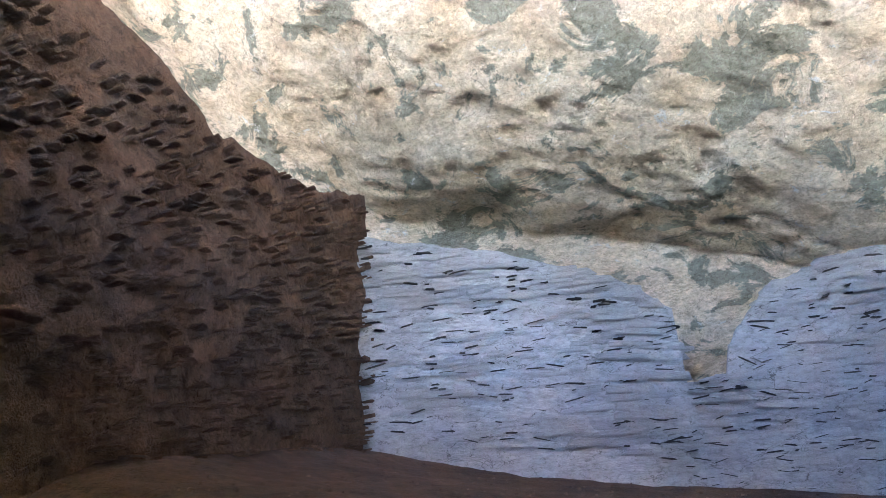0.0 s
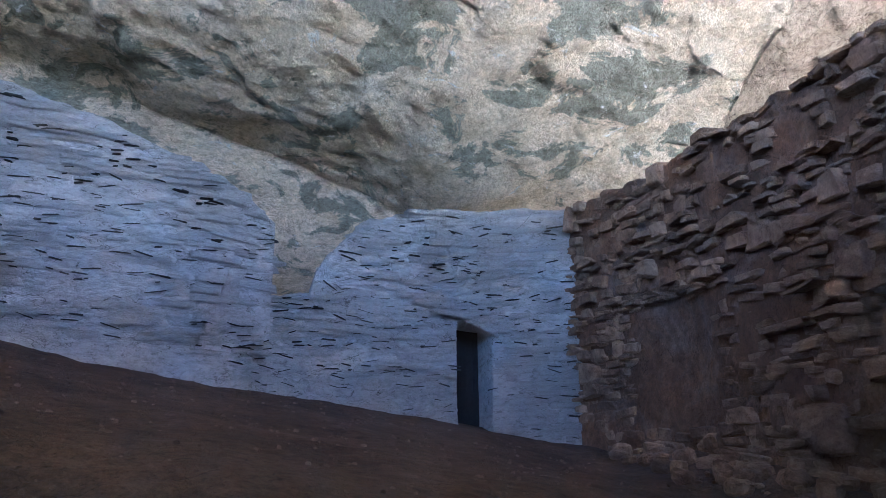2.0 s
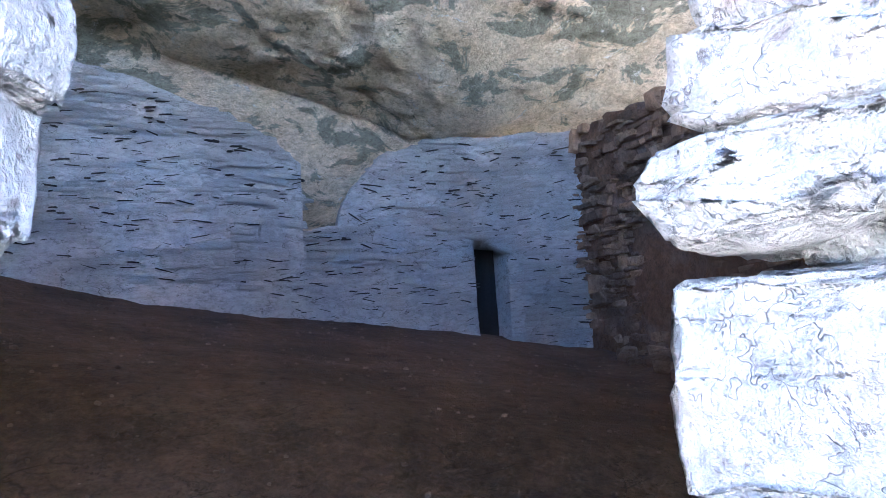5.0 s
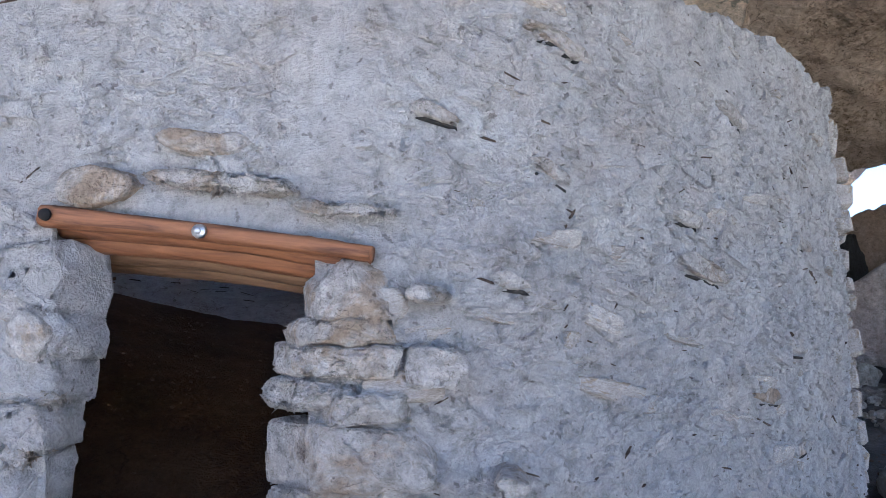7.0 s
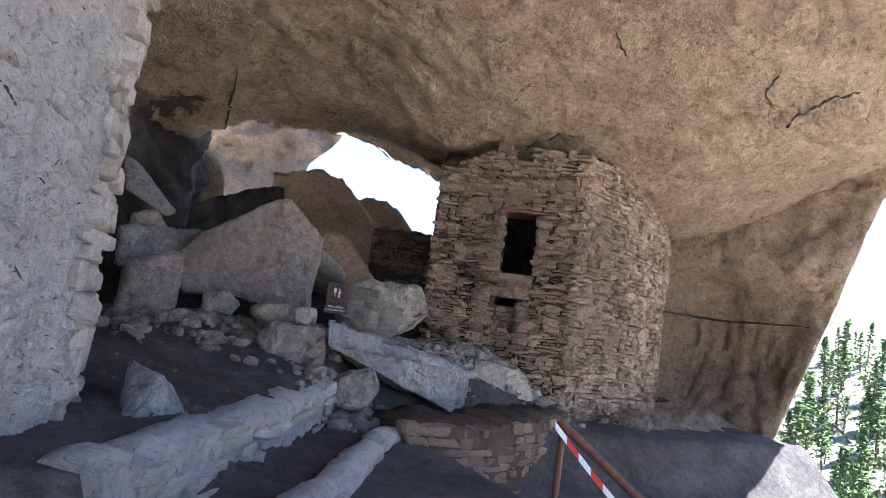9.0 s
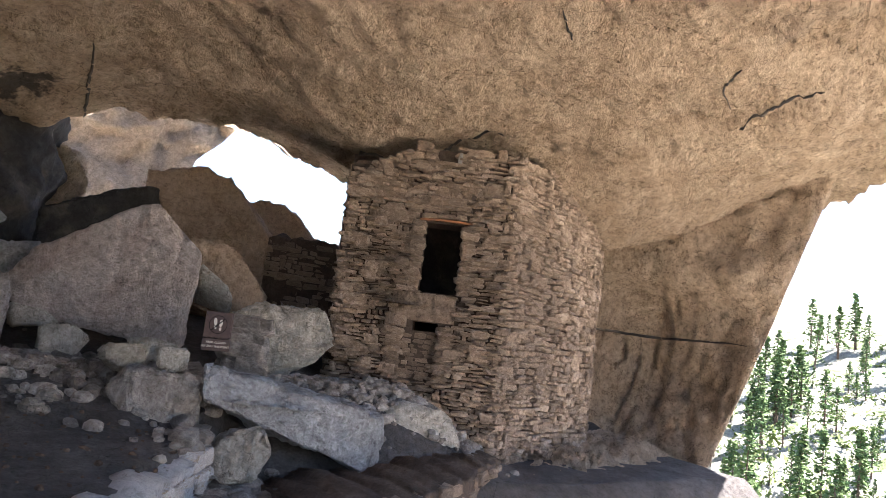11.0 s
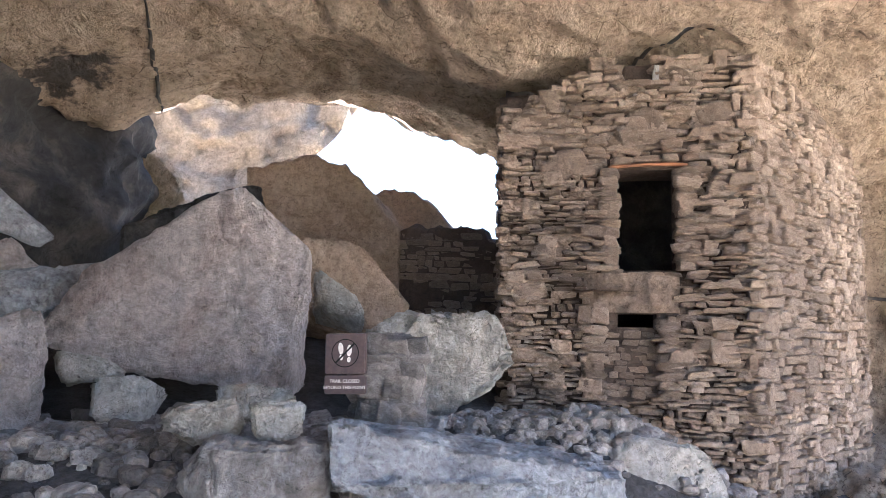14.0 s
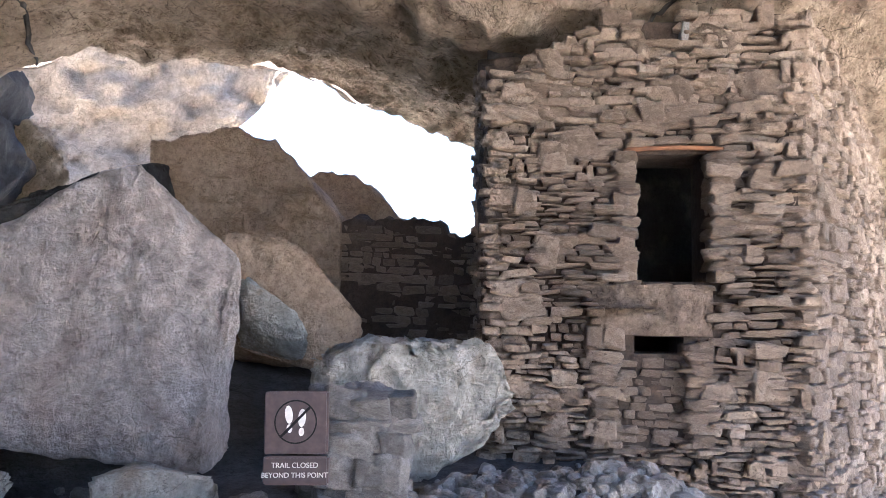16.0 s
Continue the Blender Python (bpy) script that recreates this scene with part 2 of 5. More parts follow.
def plain(name, colour, rough=0.6, metal=0.0):
    m, t, b = nodes_of(name, rough)
    n = add(t, "ShaderNodeTexNoise", Scale=40.0, Detail=5.0)
    co = t.nodes.new("ShaderNodeTexCoord")
    t.links.new(co.outputs["Object"], n.inputs["Vector"])
    c = ramp(t, n.outputs[0], [(0.3, tuple(v * 0.8 for v in colour)), (0.7, tuple(min(1, v * 1.15) for v in colour))])
    t.links.new(c.outputs[0], b.inputs["Base Color"])
    b.inputs["Metallic"].default_value = metal
    return m


M_STEEL = plain("galvanised_bolt", (0.45, 0.45, 0.46), 0.4, 0.9)
M_RUST = plain("rusty_steel", (0.12, 0.06, 0.04), 0.7, 0.3)
M_SIGN = plain("brown_sign_paint", (0.07, 0.047, 0.041), 0.55)
M_SIGNPALE = plain("cream_sign_paint", (0.62, 0.56, 0.48), 0.6)
M_RED = plain("red_cloth", (0.5, 0.06, 0.05), 0.9)
M_WHITE = plain("white_cloth", (0.75, 0.75, 0.75), 0.9)
# near-black: painted shade in the two holes, dark paint on the sign
M_DARK = plain("shade_and_sign_black", (0.012, 0.01, 0.009), 0.95)


# ---- mesh helpers ----
def fbm(p, scale, octaves=4):
    return noise.fractal(Vector(p) * scale, 0.9, 2.1, octaves)


def mesh_ob(name, verts, faces, material, parent=None, smooth=True, label="", category="", kind="", group=""):
    me = bpy.data.meshes.new(name)
    me.from_pydata([tuple(v) for v in verts], [], faces)
    me.materials.append(material)
    if smooth:
        me.polygons.foreach_set("use_smooth", [True] * len(me.polygons))
    me.update()
    ob = new(name, me)
    if parent:
        ob.parent = parent
    return tagged(ob, label, category, group, kind)


def part(name, bm, material, parent=None, label="", smooth=False):
    me = bpy.data.meshes.new(name)
    bm.to_mesh(me)
    bm.free()
    me.materials.append(material)
    if smooth:
        me.polygons.foreach_set("use_smooth", [True] * len(me.polygons))
    ob = new(name, me)
    if parent:
        ob.parent = parent
    return tagged(ob, label)


def empty(name, place=(0, 0, 0), **tags):
    ob = new(name)
    ob.location = place
    return tagged(ob, **tags)


def sheet(name, f, nu, nv, material, **tags):
    """A grid of nu x nv cells over f(u, v), u and v from 0 to 1."""
    verts = [f(i / nu, j / nv) for j in range(nv + 1) for i in range(nu + 1)]
    faces = [(j * (nu + 1) + i, j * (nu + 1) + i + 1, (j + 1) * (nu + 1) + i + 1, (j + 1) * (nu + 1) + i) for j in range(nv) for i in range(nu)]
    return mesh_ob(name, verts, faces, material, **tags)


def along(line, u):
    """The point at the share u of a polyline's length, its corners eased."""
    line = [Vector(p) for p in line]
    lens = [(b - a).length for a, b in zip(line, line[1:])]
    s = max(0.0, min(1.0, u)) * sum(lens)
    for a, b, l in zip(line, line[1:], lens):
        if s <= l:
            return a.lerp(b, s / l)
        s -= l
    return line[-1].copy()


def eased(line, n=40, passes=4):
    """A polyline cut into n even pieces and smoothed."""
    pts = [along(line, i / n) for i in range(n + 1)]
    for _ in range(passes):
        pts = [pts[0]] + [(a + b * 2 + c) / 4 for a, b, c in zip(pts, pts[1:], pts[2:])] + [pts[-1]]
    return pts


def interp(x, table):
    xs, ys = zip(*table)
    return float(np.interp(x, xs, ys))


def thick_wall(name, outer, inner, bottom, top, material, rough=0.05, nu=120, nv=40, seed=0.0, coarse=1.6, parent=None, ragged=0.06, inside=None, **tags):
    """A wall between two lines on plan; bottom and top are tables over the share of its length. Both faces are uneven."""
    verts, faces = [], []
    ring = 2 * nv + 4
    for i in range(nu + 1):
        u = i / nu
        a, b = along(outer, u), along(inner, u)
        z0, z1 = interp(u, bottom), interp(u, top)
        z1 += ragged * fbm((a.x * 3 + seed, a.y * 3, 0), 1.6)
        out = (a - b)
        out = Vector((out.x, out.y, 0)).normalized()
        for j in range(nv + 1):
            z = z0 + (z1 - z0) * j / nv
            p = Vector((a.x, a.y, z))
            verts.append(p + out * (rough * fbm((p.x + seed, p.y, p.z * 1.3), coarse, 5)))
        for s in (0.33, 0.67):
            p = Vector((a.x, a.y, z1)).lerp(Vector((b.x, b.y, z1)), s)
            verts.append(p + Vector((0, 0, 0.03 + ragged * fbm((p.x * 4 + seed, p.y * 4, 1), 1.5))))
        for j in range(nv + 1):
            z = z1 + (z0 - z1) * j / nv
            p = Vector((b.x, b.y, z))
            verts.append(p - out * (rough * fbm((p.x + seed + 7, p.y, p.z * 1.3), coarse, 5)))
    for i in range(nu):
        for j in range(ring - 1):
            k = i * ring + j
            faces.append((k, k + ring, k + ring + 1, k + 1))
    n = len(verts)
    verts += [v.copy() for v in verts[:ring]] + [v.copy() for v in verts[n - ring:n]]
    faces.append(tuple(range(n, n + ring)))
    faces.append(tuple(range(n + 2 * ring - 1, n + ring - 1, -1)))
    ob = mesh_ob(name, verts, faces, material, parent=parent, **tags)
    if inside:
        ob.data.materials.append(inside)
        for k, f in enumerate(ob.data.polygons):
            if k < nu * (ring - 1) and k % (ring - 1) > nv + 1:
                f.material_index = 1
    return ob


def rock(name, size, material, seed=0, cuts=4, flat=0.75, jag=0.12, place=(0, 0, 0), turn=(0, 0, 0), planes=9, **tags):
    """A broken boulder: a ball cut by random planes, with rounded arrises and an uneven skin."""
    rnd = random.Random(seed)
    bm = bmesh.new()
    bmesh.ops.create_icosphere(bm, subdivisions=cuts, radius=1.0)
    cutters = [(Vector((rnd.gauss(0, 1), rnd.gauss(0, 1), rnd.gauss(0, 1))).normalized(), rnd.uniform(flat * 0.75, flat * 1.15)) for _ in range(planes)]
    for v in bm.verts:
        p = v.co.normalized()
        r = 1.0
        for n, d in cutters:
            c = p.dot(n)
            if c > 0.05:
                r = min(r, d / c)
        p = p * r
        p += p.normalized() * jag * 0.6 * noise.fractal(p * 1.7 + Vector((seed * 3.1, 0, 0)), 0.9, 2.0, 5)
        v.co = Vector((p.x * size[0], p.y * size[1], p.z * size[2]))
    ob = part(name, bm, material, smooth=True)
    ob.matrix_world = pose(*place, *turn)
    return tagged(ob, **tags)


def hull_rock(name, points, material, cuts=4, jag=0.04, seed=0, soft=0.06, fine=0.045, **tags):
    """A boulder as the rounded hull of a few corners, with an uneven skin."""
    bm = bmesh.new()
    for p in points:
        bm.verts.new(p)
    bmesh.ops.convex_hull(bm, input=bm.verts)
    loose = [v for v in bm.verts if not v.link_faces]
    bmesh.ops.delete(bm, geom=loose, context='VERTS')
    bmesh.ops.bevel(bm, geom=list(bm.edges), offset=soft, segments=2, affect='EDGES', clamp_overlap=True)
    bmesh.ops.triangulate(bm, faces=bm.faces)
    for _ in range(6):
        long = [e for e in bm.edges if e.calc_length() > fine]
        if not long or len(bm.verts) > 14000:
            break
        bmesh.ops.subdivide_edges(bm, edges=long, cuts=1)
        bmesh.ops.triangulate(bm, faces=bm.faces)
    bm.normal_update()
    shift = []
    for v in bm.verts:
        q = v.co + Vector((seed * 5.3, 0, 0))
        ledge = abs(fbm(q, 3.1, 4))
        shift.append((v, v.normal * jag * (fbm(q, 1.8, 5) - 1.1 * ledge + 0.6 * fbm(q, 11.0, 4))))
    for v, d in shift:
        v.co += d
    return tagged(part(name, bm, material, smooth=True), **tags)


# a pool of small stones on a unit box, shared by all masonry
def stone_shape(seed, soft=0.16):
    rnd = random.Random(seed)
    bm = bmesh.new()
    bmesh.ops.create_cube(bm, size=1.0)
    for v in bm.verts:
        v.co += Vector((rnd.uniform(-0.16, 0.16), rnd.uniform(-0.1, 0.1), rnd.uniform(-0.2, 0.2)))
    bmesh.ops.bevel(bm, geom=list(bm.edges), offset=soft, segments=1, affect='EDGES', clamp_overlap=True)
    for v in bm.verts:
        v.co += Vector((rnd.uniform(-0.04, 0.04), rnd.uniform(-0.03, 0.03), rnd.uniform(-0.05, 0.05)))
    return bm


POOL = {}


def stone_pool(material, loose=False):
    key = material.name + ("_loose" if loose else "")
    if key not in POOL:
        out = []
        for k in range(14):
            bm = stone_shape(100 + k, (0.2 if loose else 0.05) + 0.008 * k)
            me = bpy.data.meshes.new("stone")
            bm.to_mesh(me)
            bm.free()
            me.materials.append(material)
            co = np.empty(len(me.vertices) * 3)
            me.vertices.foreach_get("co", co)
            out.append((me, co.reshape(-1, 3), [tuple(p.vertices) for p in me.polygons]))
        POOL[key] = out
    return POOL[key]


def set_stones(poses, material, parent, single=300, near=None, name="stone", rest="stonework"):
    """Stones at poses (matrices): those nearest to the place near as objects of their own, the others joined."""
    pool = stone_pool(material)
    rnd = random.Random(len(poses))
    if near is not None:
        poses = sorted(poses, key=lambda m: (m.translation - Vector(near)).length)
    verts, faces = [], []
    for k, m in enumerate(poses):
        me, co, fs = pool[rnd.randrange(len(pool))]
        if k < single:
            ob = new(name, me)
            ob.matrix_world = m
            ob.parent = parent
        else:
            base = len(verts)
            w = np.array(m)
            verts.extend((co @ w[:3, :3].T + w[:3, 3]).tolist())
            faces.extend(tuple(base + i for i in f) for f in fs)
    if verts:
        mesh_ob(rest, verts, faces, material, parent=parent, smooth=False, kind="stuff")


def courses(line, bottom, top, seed, height=(0.035, 0.09), length=(0.07, 0.28), depth=0.1, proud=0.02, skip=None, tilt=3.0, gap=0.008, sparse=0.0, big=0.0, hard=False):
    """Poses for stones laid in courses on the face of a wall along a line on plan (outside to the right of its way)."""
    rnd = random.Random(seed)
    total = sum((Vector(b) - Vector(a)).length for a, b in zip(line, line[1:]))
    out = []
    z, zmax, zmin = min(v for _, v in bottom), max(v for _, v in top), 0
    while z < zmax:
        h = rnd.uniform(*height)
        s = 0.0 if hard else rnd.uniform(-0.1, 0)
        while s < total:
            l = rnd.uniform(*length) * (0.8 if h < 0.05 else 1.0)
            if hard:
                l = min(l, total - s + 0.001)
            u = (s + l / 2) / total
            if 0 <= u <= 1 and interp(u, bottom) - 0.02 < z + h / 2 < interp(u, top) and not (sparse and rnd.random() < sparse):
                p = along(line, u)
                t = along(line, min(1, u + 0.01)) - along(line, max(0, u - 0.01))
                ang = math.degrees(math.atan2(t.y, t.x))
                wob = 0.012 * math.sin(s * 5 + z * 3)
                tall = h * rnd.uniform(1.6, 2.6) if rnd.random() < big else h
                extra = 0.018 if tall > h else 0.0
                if not (skip and skip(u * total, z + h / 2, p)):
                    n = Vector((t.y, -t.x, 0)).normalized()
                    c = Vector((p.x, p.y, z + h / 2 + wob)) + n * (proud * rnd.uniform(-0.6, 1.2) + extra - depth / 2)
                    out.append(pose(c.x, c.y, c.z, rnd.uniform(-4, 4), rnd.uniform(-tilt, tilt), ang + rnd.uniform(-4, 4)) @ Matrix.Diagonal((l - gap * rnd.choice((0, 0.3, 1, 2)), depth * rnd.uniform(0.85, 1.15), tall - gap * rnd.choice((-0.3, 0, 0.6, 1.6)), 1)))
            s += l
        z += h
    return out


# ---- the ground ----
def ground_z(x, y):
    """Trail and ledge by the dwellings, then the canyon below and its far side."""
    trail = 0.1 + 0.05 * max(0, y) - 0.1 * max(0, min(1, (x - 2.6) / 1.2)) * max(0, min(1, (1.0 - y) / 2))
    # the dusty terrace behind the step rises towards the boulders
    side = (x - 4.05) * 0.81 - (y - 1.6) * 0.59
    terrace = 0.42 + 0.12 * max(0, y - 2) + 0.05 * max(0, 5.2 - x)
    k = max(0.0, min(1.0, 0.5 - side / 0.1)) if y > 1.4 else 0.0
    z = trail + (terrace - trail) * k
    # the rubble bank under the boulders and the tower
    bank = max(0.0, min(1.0, (y - 4.5) / 0.9)) * max(0.0, min(1.0, (x - 4.2) / 0.8))
    z += bank * (1.02 - z) * max(0.0, min(1.0, (9.6 - x) / 1.2))
    z += max(0.0, min(1.0, (y - 6.4) / 1.5)) * 0.5 * max(0.0, min(1.0, (x - 4.2) / 0.8))
    z -= 0.5 * max(0.0, min(1.0, (x - 6.7) / 0.6)) * max(0.0, min(1.0, (4.4 - y) / 0.5))
    z += 0.03 * fbm((x, y, 0), 1.3) + 0.012 * fbm((x, y, 3), 6.0, 3)
    # the ledge is drawn out beyond view so more sunlit ground bounces light in
    out = max(x - 13.0 - 5.0 * max(0.0, min(1.0, 1.0 - y)), -10.0 - y, y - 20, -9 - x, 0.0)
    if out > 0:
        h = -26 * (1 - math.exp(-out / 14)) + max(0, out - 34) * 0.5
        h = min(h, 14 + 0.02 * out + 7 * fbm((x, y, 9), 0.012))
        z = z * math.exp(-out) + h + min(1, out / 10) * 2.0 * fbm((x, y, 5), 0.07)
    return z


def spread(lo, hi, step, far):
    near = list(np.arange(lo, hi + 1e-6, step))
    ring = [1.0]
    while ring[-1] < far:
        ring.append(ring[-1] * 1.16 + 0.4)
    return [lo - r for r in reversed(ring)] + near + [hi + r for r in ring]


gx, gy = spread(-4.5, 13.5, 0.11, 1600), spread(-7.0, 12.0, 0.11, 1600)
gv = [(x, y, ground_z(x, y)) for y in gy for x in gx]
gf = [(j * len(gx) + i, j * len(gx) + i + 1, (j + 1) * len(gx) + i + 1, (j + 1) * len(gx) + i) for j in range(len(gy) - 1) for i in range(len(gx) - 1)]
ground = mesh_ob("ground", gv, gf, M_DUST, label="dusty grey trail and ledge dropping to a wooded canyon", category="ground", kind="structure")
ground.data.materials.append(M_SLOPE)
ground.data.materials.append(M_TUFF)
# pale tuff added on unseen sunny ground to bounce light onto roof and tower
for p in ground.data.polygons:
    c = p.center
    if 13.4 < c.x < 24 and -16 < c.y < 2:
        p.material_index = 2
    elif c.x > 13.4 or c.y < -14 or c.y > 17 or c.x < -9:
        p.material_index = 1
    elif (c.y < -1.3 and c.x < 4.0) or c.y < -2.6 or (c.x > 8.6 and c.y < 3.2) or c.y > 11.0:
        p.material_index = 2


# ---- the cave ----
# unseen southern points shape the light: high before the room, low behind the trail
ROOF = [(-5, -5, 8.8), (2, -5.5, 8.4), (8.5, -5, 3.3), (5, -4.8, 3.5), (8, -2, 4.4), (-4, 3, 7.0), (-2.5, 6, 5.0), (-2.7, 4.4, 5.7), (0.5, 5.4, 4.75), (1.9, 7.2, 3.7), (3, 5, 4.9), (1, 1, 7.4), (0, 3.3, 6.1),
        (4.5, 1, 5.0), (7.5, 4.0, 4.3), (6.2, 6.5, 4.25), (9.0, 5.75, 3.72), (8.0, 6.3, 3.5), (11.6, 6.0, 2.95), (11.4, 2.9, 4.1), (11, 1.8, 4.9),
        (7.8, 9.3, 4.2), (6.2, 9.3, 3.9), (5.6, 9.3, 3.5), (9.6, 9.3, 3.8), (4.2, 8.2, 3.6), (10.5, 4.2, 3.9), (13.4, 4.3, 4.2), (13.2, 6.2, 3.4), (15, 6, 4.2)]
RP = np.array([p[:2] for p in ROOF], float)
RK = np.linalg.norm(RP[:, None] - RP[None], axis=-1)
RA = np.linalg.solve(np.block([[-RK + 0.02 * np.eye(len(ROOF)), np.ones((len(ROOF), 1))], [np.ones((1, len(ROOF))), np.zeros((1, 1))]]), np.r_[[p[2] for p in ROOF], 0.0])


def roof_z(x, y):
    d = np.hypot(RP[:, 0] - x, RP[:, 1] - y)
    z = float(-d @ RA[:-1] + RA[-1])
    k = 0.4 + 0.6 * max(0.0, min(1.0, x - 3.4))
    z += 0.09 * fbm((x, y, 2), 0.9, 5) + 0.05 * k * fbm((x, y, 4), 4.0, 5) - 0.065 * abs(fbm((x * 0.7, y * 1.3, 8), 5.0, 5)) + 0.03 * max(0.0, fbm((x, y * 1.6, 14), 8.0, 4))
    # pits
    z += 0.14 * max(0.0, fbm((x * 1.3, y, 11), 2.6, 4) - 0.38)
    # ledges of the bedding
    z += 0.02 * math.sin((x * 0.35 + y * 1.1 + 0.6 * fbm((x, y, 1), 0.7)) * 4.2)
    return z


def lip_x(y):
    # out of view the lip's reach is set to admit or block sun
    return interp(y, [(-4.3, 7.0), (-2, 7.4), (0, 8.5), (0.9, 9.6), (1.5, 10.8), (2.1, 12.1), (2.8, 13.4), (3.3, 14.2), (4.2, 14.9), (6.0, 15.4), (9.4, 15.0)])


def roof_over_room(u, v):
    x, y = -6 + 10.35 * u, -4.3 + (12.1 - 0.35 * abs(1 - u)) * v
    return Vector((x, y, roof_z(x, y) + 0.03 * max(0.0, min(1.0, (x - 4.15) / 0.06))))


def roof_over_trail(u, v):
    y = -4.3 + 13.7 * v
    x = 4.2 + (lip_x(y) - 4.2) * u
    z = roof_z(x, y)
    return Vector((x, y, z))


sheet("ceiling_1", roof_over_room, 190, 220, M_LICHEN, label="overhanging cave roof stained grey and buff above the roofless room", category="cave ceiling", kind="structure")
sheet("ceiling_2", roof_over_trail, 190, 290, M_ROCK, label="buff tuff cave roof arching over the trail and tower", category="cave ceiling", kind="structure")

CLIFF = eased([(-6, -5), (-4.6, 0), (-3.7, 5.2), (-2.6, 6.7), (0, 7.35), (1.9, 7.75), (3.4, 7.9), (4.4, 8.3)], 60, 6)
CLIFF2 = eased([(3.2, 7.55), (4.0, 7.85), (4.8, 8.8), (5.5, 9.3), (5.85, 10.2), (5.6, 12.0)], 40, 3)


def cliff(line, lean=0.0):
    def f(u, v):
        p = along(line, u)
        top = roof_z(p.x, p.y) + 0.25
        z = -0.5 + (top + 0.5) * v
        q = Vector((p.x, p.y, z))
        t = along(line, min(1, u + 0.02)) - along(line, max(0, u - 0.02))
        n = Vector((t.y, -t.x, 0)).normalized()
        bulge = 0.28 * fbm((q.x * 0.6, q.y * 0.6, q.z * 1.5), 1.0, 5) + 0.05 * fbm(q, 4.5, 4)
        return q + n * bulge
    return f


sheet("wall_cliff", cliff(CLIFF), 130, 60, M_LICHEN, label="stained buff cliff closing the back of the cave", category="rock wall", kind="structure")
sheet("wall_cliff_dark", cliff(CLIFF2), 60, 50, M_BLACKROCK, label="soot-blackened rock beside the arch", category="rock wall", kind="structure")


def arch_lip(u, v):
    """The thick edge of the roof above the arch, turning up and away."""
    x = 5.3 + 6.4 * u
    z0 = roof_z(x, 9.35)
    a = v * 2.2
    y = 9.35 + 0.9 * math.sin(a)
    z = z0 + 1.6 * (1 - math.cos(a))
    return Vector((x, y, z + 0.06 * fbm((x, y, z), 2.0)))


sheet("arch_edge", arch_lip, 70, 14, M_ROCK, label="rounded rock edge above the arch", category="rock edge", kind="structure")

# the rock behind the tower that ends the cave towards the canyon
SIDE = eased([(10.2, 7.9), (11.9, 7.25), (12.9, 6.65), (13.3, 6.0), (13.5, 5.6), (13.55, 5.22), (14.4, 5.8), (15.2, 7.0), (15.6, 8.7)], 80, 2)


def side_rock(u, v):
    p = along(SIDE, u)
    z = -3.0 + 8.0 * v
    top = roof_z(p.x, p.y) + 0.9
    z = min(z, max(top, -2.8 + 8 * v * 0.6))
    # a hollow worn behind the tower, and an edge that overhangs the drop
    hollow = 0.8 * math.exp(-((u - 0.36) / 0.12) ** 2 - ((z - 1.7) / 1.3) ** 2) / (1 + math.exp(max(-30.0, min(30.0, (z - 2.75 - 1.5 * (0.36 - u)) / 0.06))))
    hollow *= 1 + 0.16 * fbm((u * 60, z * 1.2, 0), 1.0, 4)
    q = Vector((p.x + hollow, p.y + hollow * 0.4, z))
    q.y -= 0.36 * (z - 0.4) * math.exp(-((u - 0.53) / 0.16) ** 2)
    q.x += 0.03 * (z - 0.4) * math.exp(-((u - 0.53) / 0.16) ** 2)
    n = 0.14 * fbm((q.x, q.y, q.z), 1.2, 5) + 0.05 * fbm((q.x, q.y, q.z), 4.0, 4) - 0.06 * abs(fbm((q.x, q.y, q.z * 0.6), 3.0, 4)) - 0.1 * max(0.0, fbm((q.x, q.y, q.z + 9), 2.6, 4) - 0.4)
    return q + Vector((-n, -n * 0.5, 0))


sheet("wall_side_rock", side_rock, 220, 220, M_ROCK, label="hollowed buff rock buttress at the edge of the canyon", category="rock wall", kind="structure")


def far_rock(u, v):
    """The sunlit back of the next chamber, seen through the arch."""
    z = 0.5 + 8.0 * v
    edge = 8.75 + 0.8 * (z - 4.4) if z > 4.4 else 8.75 - 0.35 * (4.4 - z)
    x = 2.0 + (edge + 0.05 * fbm((z, 2, 2), 1.5) - 2.0) * u
    y = 14.6 + 0.1 * (z - 1) - 1.2 * u + 0.5 * fbm((x * 0.5, z * 0.5, 3), 1.0, 5) + 0.15 * fbm((x, z, 0), 3.0, 4)
    return Vector((x, y, z))


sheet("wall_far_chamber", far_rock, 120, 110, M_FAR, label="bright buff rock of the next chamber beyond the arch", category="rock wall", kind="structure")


# unseen slab, added only to keep direct sun off the far wall
def far_sunblock(u, v):
    x, y = 0.5 + 9.6 * u, 12.1 + 4.5 * v
    return Vector((x, y, 7.4 + 0.35 * fbm((x, y, 6), 0.6) - 0.25 * (x - 5) * 0.2))


sheet("ceiling_3", far_sunblock, 40, 24, M_FAR, label="roof of the next chamber", category="cave ceiling", kind="structure")


# ---- the roofless room ----
def room_floor_z(x, y):
    z = 1.02 + 0.12 * (y - 3) - 0.19 * (x - 1.74) + 0.05 * max(0, -x - 0.4) ** 2
    door = max(0.0, min(1.0, (y - 0.3) / 2.6))
    z = 0.38 + (z - 0.38) * (door * door * (3 - 2 * door))
    z += 0.26 * math.exp(-((x - 3.35) / 0.4) ** 2) * door
    return z + 0.025 * fbm((x, y, 0), 1.5) + 0.008 * fbm((x, y, 2), 9.0, 3)


